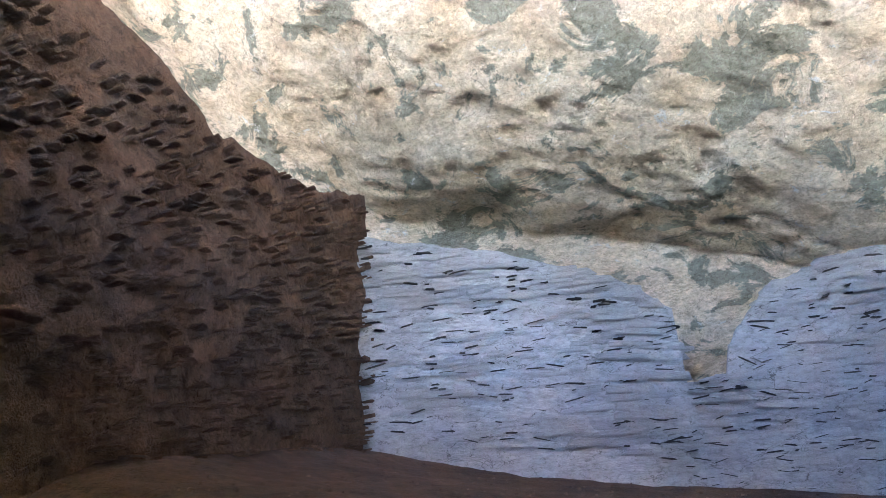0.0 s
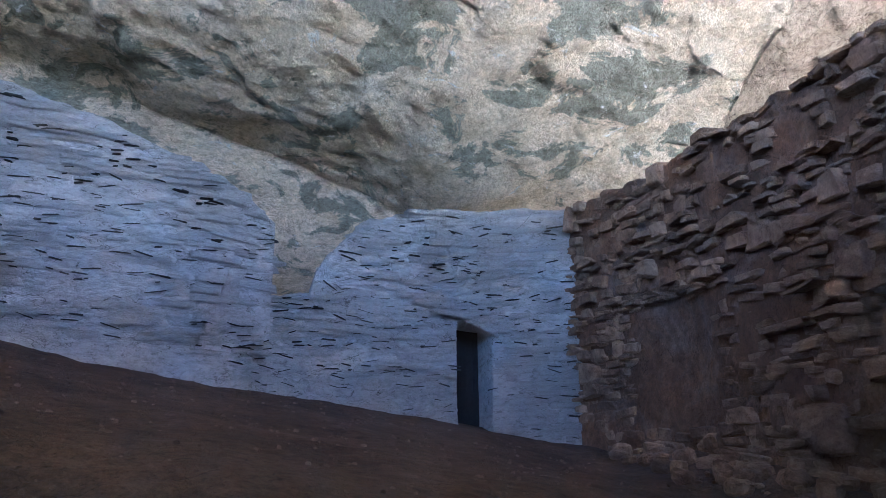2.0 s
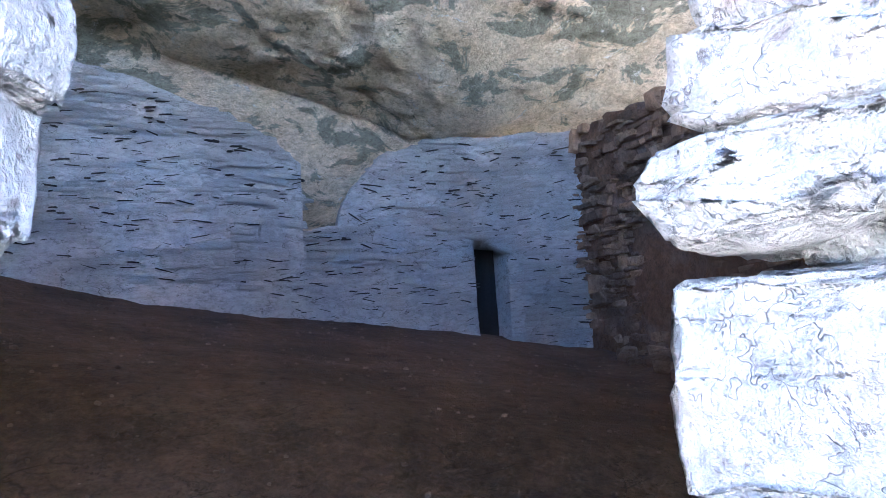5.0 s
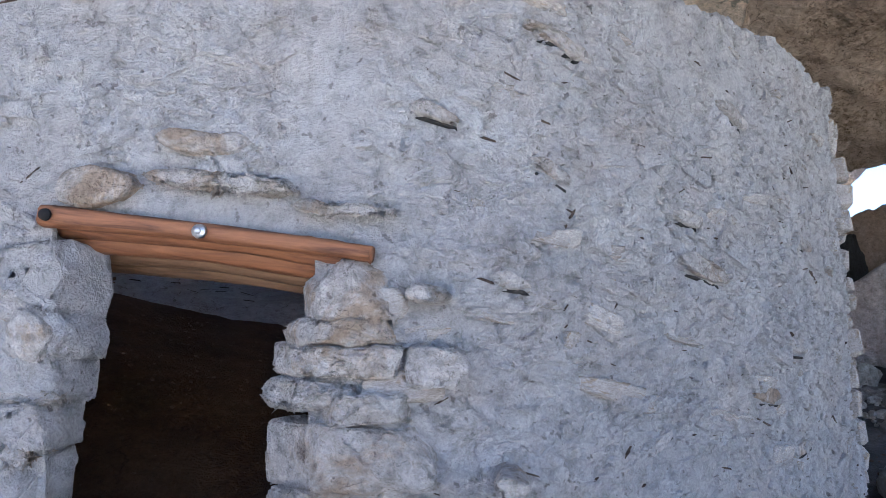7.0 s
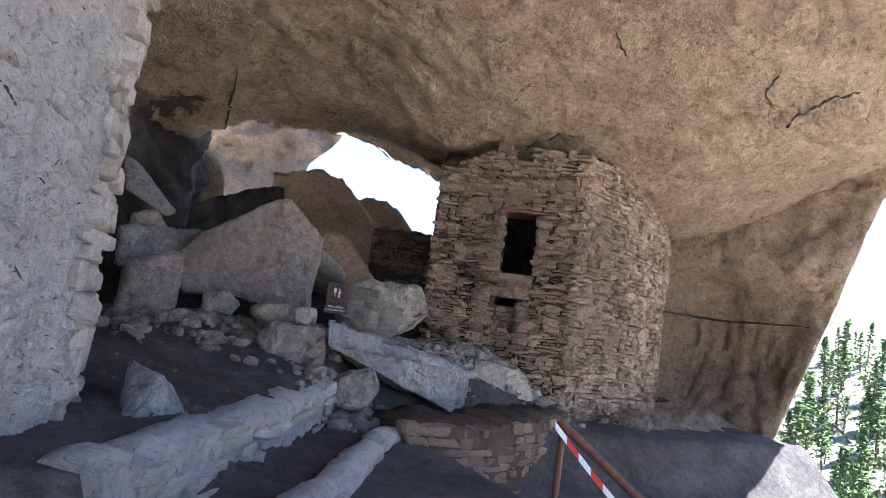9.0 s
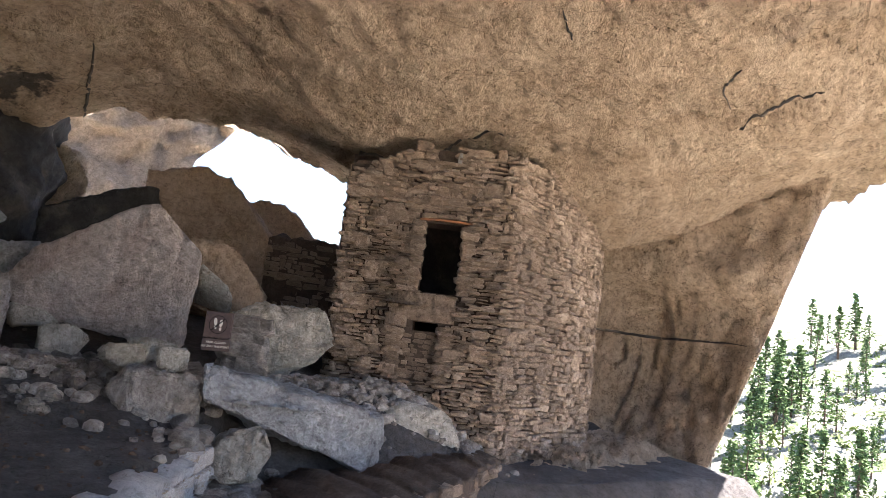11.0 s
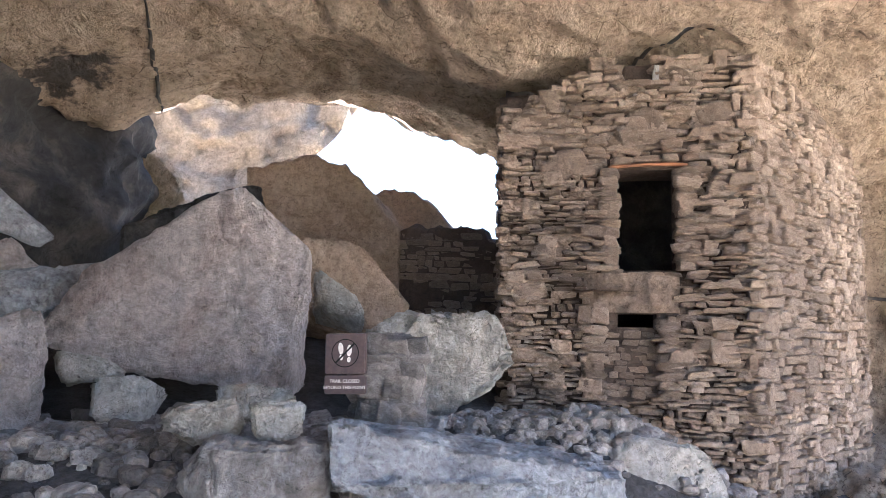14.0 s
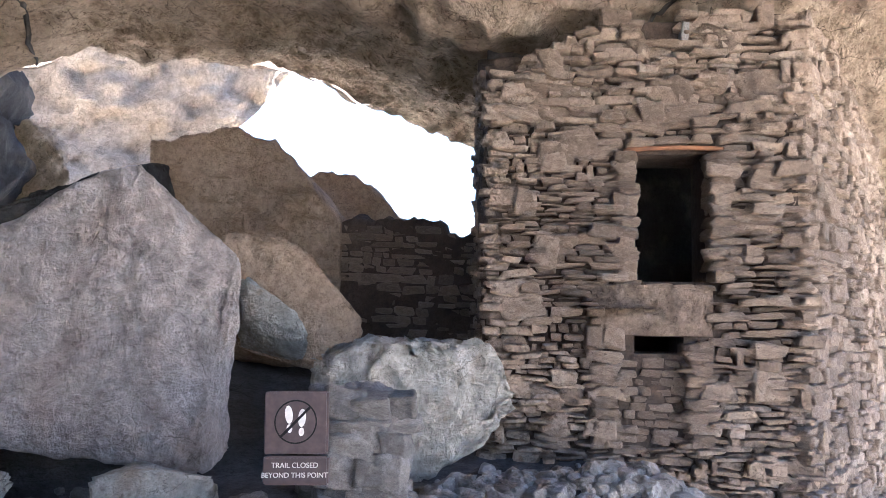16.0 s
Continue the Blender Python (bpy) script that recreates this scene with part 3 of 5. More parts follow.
BACK = [(-2.35, 5.15), (-0.35, 6.05), (0.05, 6.4), (1.0, 6.85), (1.9, 7.0), (2.85, 6.75)]


def room_floor(u, v):
    y = 0.09 + 7.2 * v
    far_x = interp(y, [(0.09, 1.4), (0.3, 1.45), (0.62, 1.75), (1.0, 2.4), (1.45, 3.0), (2.0, 3.4), (2.6, 3.6), (3.2, 3.7)])
    near_x = interp(y, [(0.09, 0.5), (0.3, 0.45), (0.45, -0.5), (0.7, -1.8), (1.0, -2.7)])
    x = near_x + (far_x - near_x) * u
    return Vector((x, y, room_floor_z(x, y)))


sheet("floor_room", room_floor, 110, 130, M_EARTH, label="brown trodden earth floor of the roofless room", category="floor", kind="structure")

OUTER_R = eased([(1.36, 0.1), (1.6, 0.1), (2.08, 0.33), (2.67, 0.86), (3.06, 1.25), (3.46, 1.76), (3.82, 2.3), (3.98, 3.2), (4.0, 5.0), (3.7, 7.2)], 80, 2)
INNER_R = eased([(1.5, 0.46), (2.2, 0.98), (2.75, 1.45), (3.2, 2.0), (3.45, 2.6), (3.5, 3.2), (3.42, 4.0), (3.2, 5.4), (2.75, 6.9)], 80, 2)
front_left = thick_wall("wall_front_left", [(-2.9, 0.5), (-1.2, 0.2), (0.51, 0.1)], [(-2.4, 0.85), (-1.0, 0.52), (0.44, 0.36)], [(0, -0.2), (1, -0.2)], [(0, 3.7), (0.6, 3.5), (1, 3.4)], M_PALE, 0.045, 110, 90, seed=4, inside=M_BROWN,
                        label="pale plastered stone wall beside the low doorway", category="wall", kind="structure")
front_top = thick_wall("wall_front_above_door", [(0.51, 0.1), (1.36, 0.1)], [(0.44, 0.36), (1.5, 0.46)], [(0, 2.13), (1, 1.98)], [(0, 3.4), (1, 3.35)], M_PALE, 0.045, 40, 50, seed=4,
                       label="pale plastered wall over the wooden lintel", category="wall", kind="structure")
front_right = thick_wall("wall_front_curved", OUTER_R, INNER_R, [(0, -0.3), (1, -0.3)], [(0, 3.35), (0.17, 3.02), (0.29, 3.05), (0.36, 3.0), (0.45, 2.95), (0.6, 3.35), (1, 3.5)], M_PALE, 0.045, 240, 90, seed=4, inside=M_BROWN,
                         label="curved pale plastered wall with flat stones showing", category="wall", kind="structure")
wall_left = thick_wall("wall_left", [(-2.7, 0.3), (-3.0, 2.2), (-3.0, 5.6)], [(-2.05, 0.5), (-2.25, 2.2), (-2.3, 5.3)], [(0, 0.3), (1, 1.2)], [(0, 5.0), (0.3, 4.85), (0.6, 4.2), (0.85, 4.3), (1, 4.6)], M_DARKMUD, 0.05, 160, 110, seed=9, coarse=1.5,
                       label="brown mud-plastered wall with a broken sloping top", category="wall", kind="structure")

back_line = eased(BACK, 80, 1)


def back_piece(name, x0, x1, bottom, top, **tags):
    pts = [p for p in back_line if x0 < p.x < x1]
    first = Vector((x0, interp(x0, [(q.x, q.y) for q in back_line])))
    last = Vector((x1, interp(x1, [(q.x, q.y) for q in back_line])))
    line = [first] + pts + [last]
    behind = [p + Vector((-0.08, 0.4)) for p in line]
    return line, thick_wall(name, line, behind, bottom, top, M_BLUEPLAST, 0.03, 90, 60, seed=x0, **tags)


line_a, back_a = back_piece("wall_back_high", -2.33, 0.06, [(0, 2.0), (0.5, 1.6), (1, 1.4)], [(0, 4.1), (0.42, 3.85), (0.85, 3.47), (1, 3.2)], ragged=0.03, label="pale grey-blue stone wall, high at one end", category="wall", kind="structure")
line_b, back_b = back_piece("wall_back_notched", 0.06, 1.7, [(0, 1.4), (1, 1.1)], [(0, 2.57), (0.2, 2.6), (0.23, 2.83), (0.33, 3.05), (0.48, 3.34), (0.83, 3.54), (1, 3.55)], ragged=0.03, label="pale grey-blue stone wall with a broken notch", category="wall", kind="structure")
line_c, back_c = back_piece("wall_back_over_hole", 1.7, 2.03, [(0, 2.45), (1, 2.4)], [(0, 3.55), (1, 3.55)], ragged=0.03, label="pale stone wall above the narrow hole", category="wall", kind="structure")
line_d, back_d = back_piece("wall_back_corner", 2.03, 2.85, [(0, 1.0), (1, 1.0)], [(0, 3.55), (1, 3.5)], ragged=0.03, label="pale stone wall between the hole and the corner", category="wall", kind="structure")


# ---- masonry of the room ----
st = courses(line_a, [(0, 2.45), (0.5, 2.1), (1, 1.8)], [(0, 4.08), (0.42, 3.83), (0.85, 3.45), (1, 3.18)], 11, (0.035, 0.085), (0.12, 0.42), 0.12, 0.022, sparse=0.25, big=0.05, gap=0.003)
set_stones(st, M_BLUEPLAST, back_a, 240, (-0.3, 6.0, 2.6))
st = courses(line_b, [(0, 1.7), (1, 1.45)], [(0, 2.55), (0.2, 2.58), (0.23, 2.8), (0.48, 3.3), (0.83, 3.52), (1, 3.52)], 12, (0.03, 0.075), (0.1, 0.36), 0.12, 0.024, sparse=0.22, big=0.05, gap=0.003, hard=True)
set_stones(st, M_BLUEPLAST, back_b, 240, (1.2, 6.9, 2.4))
st = courses(line_c, [(0, 2.5), (1, 2.45)], [(0, 3.52), (1, 3.52)], 13, (0.03, 0.075), (0.1, 0.3), 0.12, 0.026, gap=0.004, hard=True)
set_stones(st, M_BLUEPLAST, back_c)
st = courses(line_d, [(0, 1.3), (1, 1.2)], [(0, 3.52), (1, 3.48)], 14, (0.03, 0.075), (0.1, 0.34), 0.12, 0.026, gap=0.004, hard=True)
set_stones(st, M_BLUEPLAST, back_d)
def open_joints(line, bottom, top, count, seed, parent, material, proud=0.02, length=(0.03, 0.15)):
    """Open slits where mortar has fallen out between the courses: thin dark slivers painting their shade, joined."""
    rnd = random.Random(seed)
    pool = stone_pool(material)
    verts, faces = [], []
    for _ in range(count):
        u = rnd.random()
        p, t = along(line, u), along(line, min(1, u + 0.01)) - along(line, max(0, u - 0.01))
        n = Vector((t.y, -t.x)).normalized()
        z0, z1 = interp(u, bottom), interp(u, top)
        c = p + n * (proud - 0.03 + 0.012 * rnd.random())
        m = pose(c.x, c.y, z0 + (z1 - z0) * rnd.random(), 0, rnd.gauss(0, 9), math.degrees(math.atan2(t.y, t.x))) @ Matrix.Diagonal((rnd.uniform(*length), 0.06, rnd.uniform(0.004, 0.011), 1))
        me, co, fs = pool[rnd.randrange(14)]
        k, w = len(verts), np.array(m)
        verts.extend((co @ w[:3, :3].T + w[:3, 3]).tolist())
        faces.extend(tuple(k + i for i in f) for f in fs)
    mesh_ob("open_joints", verts, faces, material, parent=parent, smooth=False, kind="stuff")


open_joints(line_a, [(0, 2.4), (1, 1.8)], [(0, 4.0), (0.42, 3.8), (0.85, 3.4), (1, 3.15)], 190, 71, back_a, M_BLACKROCK)
open_joints(line_b, [(0, 1.7), (1, 1.5)], [(0, 2.5), (0.23, 2.7), (0.48, 3.3), (1, 3.5)], 150, 72, back_b, M_BLACKROCK)
open_joints(line_c, [(0, 2.55), (1, 2.5)], [(0, 3.5), (1, 3.5)], 30, 73, back_c, M_BLACKROCK)
open_joints(line_d, [(0, 1.4), (1, 1.3)], [(0, 3.5), (1, 3.45)], 75, 74, back_d, M_BLACKROCK)
# the plastered foot of the back wall
def foot_band(line, z0, z1, seed):
    def f(u, v):
        p, t = along(line, u), along(line, min(1, u + 0.01)) - along(line, max(0, u - 0.01))
        n = Vector((t.y, -t.x)).normalized()
        z = interp(u, z0) + (interp(u, z1) + 0.1 * fbm((u * 9 + seed, 0, 0), 1.0) - interp(u, z0)) * v
        d = 0.045 * (1 - v ** 3) + 0.016 * fbm((p.x, p.y, z), 5.0, 4)
        return Vector((p.x + n.x * d, p.y + n.y * d, z))
    return f


sheet("plaster_foot", foot_band(line_a, [(0, 1.6), (1, 1.3)], [(0, 2.5), (0.6, 2.0), (1, 1.85)], 1), 90, 26, M_BLUEPLAST).parent = back_a
sheet("plaster_foot", foot_band(line_b, [(0, 1.3), (1, 1.1)], [(0, 1.85), (0.6, 1.72), (1, 1.6)], 2), 60, 22, M_BLUEPLAST).parent = back_b
# stones pushed through the mud of the left wall
left_in = [Vector(p) for p in ((-2.05, 0.5), (-2.25, 2.2), (-2.3, 5.3))]
st = courses(left_in[::-1], [(0, 1.4), (1, 0.6)], [(0, 4.4), (0.4, 4.1), (0.7, 4.6), (1, 4.8)], 16, (0.012, 0.032), (0.03, 0.1), 0.1, 0.003, tilt=14, sparse=0.9, big=0.03)
set_stones(st, M_DARKMUD, wall_left, 250, (-2.2, 3.0, 2.4))
# the long wall at right angles: rough brown stone
inner_face = list(reversed([Vector((p.x, p.y)) for p in INNER_R]))
st = courses(inner_face, [(0, 1.2), (0.3, 0.95), (1, 0.3)], [(0, 3.5), (0.55, 3.3), (0.7, 2.9), (1, 3.0)], 15, (0.035, 0.09), (0.07, 0.27), 0.2, 0.068, tilt=8, sparse=0.03, big=0.1,
             skip=lambda s, z, p: 4.9 < p.y < 5.9 and 1.4 < z < 2.35)
set_stones(st, M_BROWN_STONE, front_right, 300, (3.4, 3.6, 1.6))


# box behind the narrow hole, its shade put into the near-black colour
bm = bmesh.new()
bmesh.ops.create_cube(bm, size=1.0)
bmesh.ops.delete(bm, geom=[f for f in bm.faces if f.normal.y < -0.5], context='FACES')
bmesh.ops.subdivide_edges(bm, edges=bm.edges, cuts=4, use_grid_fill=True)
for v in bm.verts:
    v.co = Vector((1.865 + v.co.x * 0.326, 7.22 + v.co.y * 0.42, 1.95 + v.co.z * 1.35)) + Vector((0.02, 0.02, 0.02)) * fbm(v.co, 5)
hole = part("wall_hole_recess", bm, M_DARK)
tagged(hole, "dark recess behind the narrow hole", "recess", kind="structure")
# sagging stones over the hole
for n, (x, z, l, t) in enumerate(((1.72, 2.5, 0.32, 8), (1.9, 2.44, 0.2, -4), (1.97, 2.38, 0.22, 25))):
    o = new("stone", stone_pool(M_BLUEPLAST)[n][0])
    o.matrix_world = pose(x, 6.98, z, 0, t, 3) @ Matrix.Diagonal((l, 0.2, 0.06, 1))
    o.parent = back_c


# ---- doorway: lintel and jambs ----
def pole(length, radius, seed, flat_front=False, sides=12, bow=0.012):
    """A hewn pole along x from 0 to length."""
    bm = bmesh.new()
    rings = []
    n = 26
    for i in range(n + 1):
        x = length * i / n
        r = radius * (1 + 0.07 * fbm((x * 2, seed, 0), 1.3))
        c = Vector((x, bow * math.sin(x * 2.1 + seed), bow * math.sin(math.pi * i / n)))
        ring = []
        for k in range(sides):
            a = 2 * math.pi * k / sides
            rr = r * (1 + 0.08 * fbm((x * 3, math.cos(a) * 2 + seed, math.sin(a) * 2), 1.2))
            y, z = rr * math.cos(a), rr * math.sin(a)
            if flat_front:
                y = max(y, -radius * 0.72)
            ring.append(bm.verts.new(c + Vector((0, y, z))))
        rings.append(ring)
    for a, b in zip(rings, rings[1:]):
        for k in range(sides):
            bm.faces.new((a[k], a[(k + 1) % sides], b[(k + 1) % sides], b[k]))
    bm.faces.new(list(reversed(rings[0])))
    bm.faces.new(rings[-1])
    return bm


lintel = empty("lintel", (0.49, 0.08, 2.105), label="weathered brown wooden lintel of split poles bolted over the doorway", category="lintel")
lintel.rotation_euler = (0, radians(8.6), 0)
bm = pole(1.075, 0.05, 1, True)
for v in bm.verts:
    v.co.z *= 0.68 - 0.16 * v.co.x
    v.co.y *= 1.2
b0 = part("front_beam", bm, M_WOOD, lintel, smooth=True)
# the two rear poles take the darker brown
for k, (y, z, r, l) in enumerate(((0.09, -0.012, 0.05, 1.05), (0.17, -0.045, 0.056, 1.03), (0.26, -0.075, 0.055, 1.0), (0.345, -0.105, 0.05, 0.98))):
    b = part("beam", pole(l, r, 3 + k, bow=0.02), M_WOOD if k < 2 else M_DARKWOOD, lintel, smooth=True)
    b.location = (0.02, y, z)


def disc(r, depth, sides=20, soft=0.25):
    bm = bmesh.new()
    bmesh.ops.create_cone(bm, cap_ends=True, segments=sides, radius1=r, radius2=r * (1 - soft * 0.4), depth=depth)
    bmesh.ops.rotate(bm, verts=bm.verts, matrix=Matrix.Rotation(radians(90), 3, 'X'))
    return bm


o = part("bolt", disc(0.023, 0.016), M_STEEL, b0, "galvanised washer and bolt", True)
o.location = (0.545, -0.047, 0.004)
o = part("bolt_head", disc(0.011, 0.03), M_STEEL, o, smooth=True)
o.location = (0, -0.008, 0)
# a near-black disc paints the shade inside the drilled hole
o = part("bolt_hole", disc(0.02, 0.012), M_DARK, b0, "empty drilled bolt hole", True)
o.location = (0.036, -0.046, 0.0)


ROUGH = {}


def rough_pool(material, cuts=4):
    """Broken blocks on a unit box, finely shaped, for stones that are passed close by."""
    if material.name not in ROUGH:
        out = []
        for k in range(8):
            rnd = random.Random(300 + k)
            bm = bmesh.new()
            bmesh.ops.create_icosphere(bm, subdivisions=cuts, radius=1.0)
            tilt = [(Vector(a) + Vector((rnd.uniform(-0.22, 0.22), rnd.uniform(-0.22, 0.22), rnd.uniform(-0.22, 0.22)))).normalized() for a in ((1, 0, 0), (-1, 0, 0), (0, 1, 0), (0, -1, 0), (0, 0, 1), (0, 0, -1))]
            tilt += [Vector((rnd.gauss(0, 1), rnd.gauss(0, 1), rnd.gauss(0, 1))).normalized() for _ in range(7)]
            reach = [rnd.uniform(0.42, 0.52) for _ in range(6)] + [rnd.uniform(0.47, 0.62) for _ in range(7)]
            for v in bm.verts:
                p = v.co.normalized()
                q = 0.82
                for n, d in zip(tilt, reach):
                    c = p.dot(n)
                    if c > 0.05:
                        q = min(q, d / c)
                q *= 1 + 0.07 * noise.fractal(p * 3.4 + Vector((k * 7.1, 0, 0)), 0.7, 2.1, 5)
                v.co = p * q
            me = bpy.data.meshes.new("stone")
            bm.to_mesh(me)
            bm.free()
            me.materials.append(material)
            me.polygons.foreach_set("use_smooth", [True] * len(me.polygons))
            out.append(me)
        ROUGH[material.name] = out
    return ROUGH[material.name]


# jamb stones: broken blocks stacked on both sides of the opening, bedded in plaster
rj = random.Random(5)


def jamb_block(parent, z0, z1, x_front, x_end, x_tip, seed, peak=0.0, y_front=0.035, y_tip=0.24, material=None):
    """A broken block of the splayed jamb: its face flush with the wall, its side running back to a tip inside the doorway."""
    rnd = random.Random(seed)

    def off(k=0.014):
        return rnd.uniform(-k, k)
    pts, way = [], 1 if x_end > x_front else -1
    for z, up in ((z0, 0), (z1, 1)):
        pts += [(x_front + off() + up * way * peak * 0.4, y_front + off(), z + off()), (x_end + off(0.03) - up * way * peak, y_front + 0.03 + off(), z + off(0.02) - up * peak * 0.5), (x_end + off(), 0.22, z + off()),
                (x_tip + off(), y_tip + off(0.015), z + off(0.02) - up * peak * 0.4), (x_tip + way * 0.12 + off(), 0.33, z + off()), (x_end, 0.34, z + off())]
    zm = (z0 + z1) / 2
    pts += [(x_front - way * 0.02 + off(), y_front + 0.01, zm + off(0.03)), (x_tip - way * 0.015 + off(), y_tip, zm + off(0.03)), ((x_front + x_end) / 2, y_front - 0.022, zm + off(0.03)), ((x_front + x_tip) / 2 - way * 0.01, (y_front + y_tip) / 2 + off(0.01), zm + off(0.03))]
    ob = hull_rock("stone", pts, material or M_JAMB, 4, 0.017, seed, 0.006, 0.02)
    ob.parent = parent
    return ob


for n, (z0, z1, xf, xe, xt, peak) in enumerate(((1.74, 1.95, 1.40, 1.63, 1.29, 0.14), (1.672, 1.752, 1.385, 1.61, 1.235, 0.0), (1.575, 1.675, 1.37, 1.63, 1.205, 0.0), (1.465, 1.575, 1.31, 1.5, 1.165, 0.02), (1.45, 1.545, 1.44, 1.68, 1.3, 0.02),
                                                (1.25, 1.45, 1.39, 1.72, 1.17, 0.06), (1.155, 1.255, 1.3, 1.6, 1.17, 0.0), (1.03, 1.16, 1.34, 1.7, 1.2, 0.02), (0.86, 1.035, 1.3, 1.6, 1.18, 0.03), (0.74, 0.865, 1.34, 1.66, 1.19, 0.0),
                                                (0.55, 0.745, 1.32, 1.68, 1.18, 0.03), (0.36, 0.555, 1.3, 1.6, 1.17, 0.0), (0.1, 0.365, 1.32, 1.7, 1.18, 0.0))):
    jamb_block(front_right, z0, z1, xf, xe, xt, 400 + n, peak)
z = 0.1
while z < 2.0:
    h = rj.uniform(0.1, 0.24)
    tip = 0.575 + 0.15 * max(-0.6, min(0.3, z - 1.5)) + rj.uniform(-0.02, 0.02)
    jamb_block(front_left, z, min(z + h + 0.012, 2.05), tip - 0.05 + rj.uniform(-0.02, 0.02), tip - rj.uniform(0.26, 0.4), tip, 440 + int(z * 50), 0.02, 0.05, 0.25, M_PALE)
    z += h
# flat slabs bedded over the lintel and beside the other jamb
for n, (parent, x, z, l, h, tilt, out) in enumerate(((front_top, 1.08, 2.185, 0.54, 0.085, 8, 0.05), (front_top, 0.67, 2.19, 0.28, 0.12, -3, 0.05), (front_top, 1.03, 2.32, 0.34, 0.075, 5, 0.035), (front_right, 1.46, 2.09, 0.34, 0.05, 6, 0.035),
                                                     (front_left, 0.36, 1.83, 0.4, 0.12, 14, 0.06), (front_left, 0.475, 1.71, 0.15, 0.15, 20, 0.07), (front_left, 0.38, 1.57, 0.42, 0.11, 10, 0.055), (front_left, 0.44, 1.36, 0.12, 0.1, 30, 0.05), (front_left, 0.2, 1.45, 0.3, 0.08, 6, 0.03),
                                                     (front_right, 1.72, 1.82, 0.16, 0.085, 4, 0.03), (front_right, 1.74, 1.6, 0.2, 0.16, -8, 0.03), (front_right, 1.95, 1.25, 0.12, 0.1, 10, 0.025))):
    rk = random.Random(500 + n)
    pts = []
    for y, k in ((0.0, 0.94), (0.03, 1.0), (0.2, 0.9)):
        for sx, sz in ((-0.5, 0.05), (-0.36, 0.48), (0.05, 0.5), (0.4, 0.36), (0.5, -0.1), (0.3, -0.5), (-0.2, -0.46), (-0.44, -0.3)):
            pts.append(Vector((sx * l * k * rk.uniform(0.85, 1.1), y + rk.uniform(-0.01, 0.01), sz * h * k * rk.uniform(0.7, 1.15))))
    turn = Matrix.Rotation(radians(tilt), 4, 'Y')
    pts = [tuple(turn @ p + Vector((x, 0.1 - out, z))) for p in pts]
    hull_rock("stone", pts, M_JAMB, 4, 0.018, 500 + n, 0.005, 0.02).parent = parent
# a second, looser column bedded in the wall beside the right jamb
for z in (0.5, 0.78, 1.0, 1.22, 1.5, 1.74):
    o = new("stone", rough_pool(M_PALE_STONE)[rj.randrange(8)])
    o.matrix_world = pose(1.6 + rj.uniform(-0.08, 0.1), 0.17, z + rj.uniform(-0.05, 0.05), rj.uniform(-10, 10), rj.uniform(-16, 16), rj.uniform(-10, 16)) @ Matrix.Diagonal((rj.uniform(0.14, 0.3), 0.2, rj.uniform(0.07, 0.16), 1))
    o.parent = front_right
# stones that show through the plaster, and the crumbs of the plaster itself
outer_face = [Vector((p.x, p.y)) for p in OUTER_R]
left_face = [Vector(p) for p in ((-2.9, 0.5), (-1.2, 0.2), (0.51, 0.1))]
rs = random.Random(21)
total_r = sum((b - a).length for a, b in zip(outer_face, outer_face[1:]))
total_l = sum((b - a).length for a, b in zip(left_face, left_face[1:]))


def on_face(line, total, s):
    p = along(line, s / total)
    t = along(line, s / total + 0.01) - along(line, s / total - 0.01)
    return p, Vector((t.y, -t.x)).normalized(), math.degrees(math.atan2(t.y, t.x))


def skin(p, z):
    """How far the uneven plaster stands out there."""
    return 0.045 * fbm((p.x + 4, p.y, z * 1.3), 1.6, 5)


def plaster_stones(parent, line, total, s0, s1, z0, z1, count):
    for _ in range(count):
        p, n, ang = on_face(line, total, rs.uniform(s0, s1))
        l, h, d = rs.uniform(0.06, 0.3), rs.uniform(0.025, 0.085), 0.14
        z = rs.uniform(z0, z1)
        c = p - n * (d / 2 - rs.uniform(-0.01, 0.024) - skin(p, z))
        o = new("stone", rough_pool(M_PALE_STONE)[rs.randrange(8)])
        o.matrix_world = pose(c.x, c.y, z, rs.uniform(-8, 8), rs.uniform(-6, 14), ang + rs.uniform(-6, 6)) @ Matrix.Diagonal((l, d, h, 1))
        o.parent = parent


def plaster_crumbs(parent, line, total, s0, s1, z0, z1, count, base=None):
    pool = stone_pool(M_PALE)
    verts, faces = [], []
    for _ in range(count):
        p, n, ang = on_face(line, total, rs.uniform(s0, s1))
        z = rs.uniform(z0, z1)
        l = 0.02 + 0.1 * rs.random() ** 2.4
        h, d = l * rs.uniform(0.25, 0.65), 0.06
        c = p - n * (d / 2 - rs.uniform(-0.003, 0.017) - skin(p, z))
        m = pose(c.x, c.y, z, rs.uniform(-14, 14), rs.uniform(-30, 30), ang + rs.uniform(-14, 14)) @ Matrix.Diagonal((l, d, h, 1))
        me, co, fs = pool[rs.randrange(14)]
        k, w = len(verts), np.array(m)
        verts.extend((co @ w[:3, :3].T + w[:3, 3]).tolist())
        faces.extend(tuple(k + i for i in f) for f in fs)
    mesh_ob("plaster_crumbs", verts, faces, M_PALE, parent=parent, smooth=False, kind="stuff")


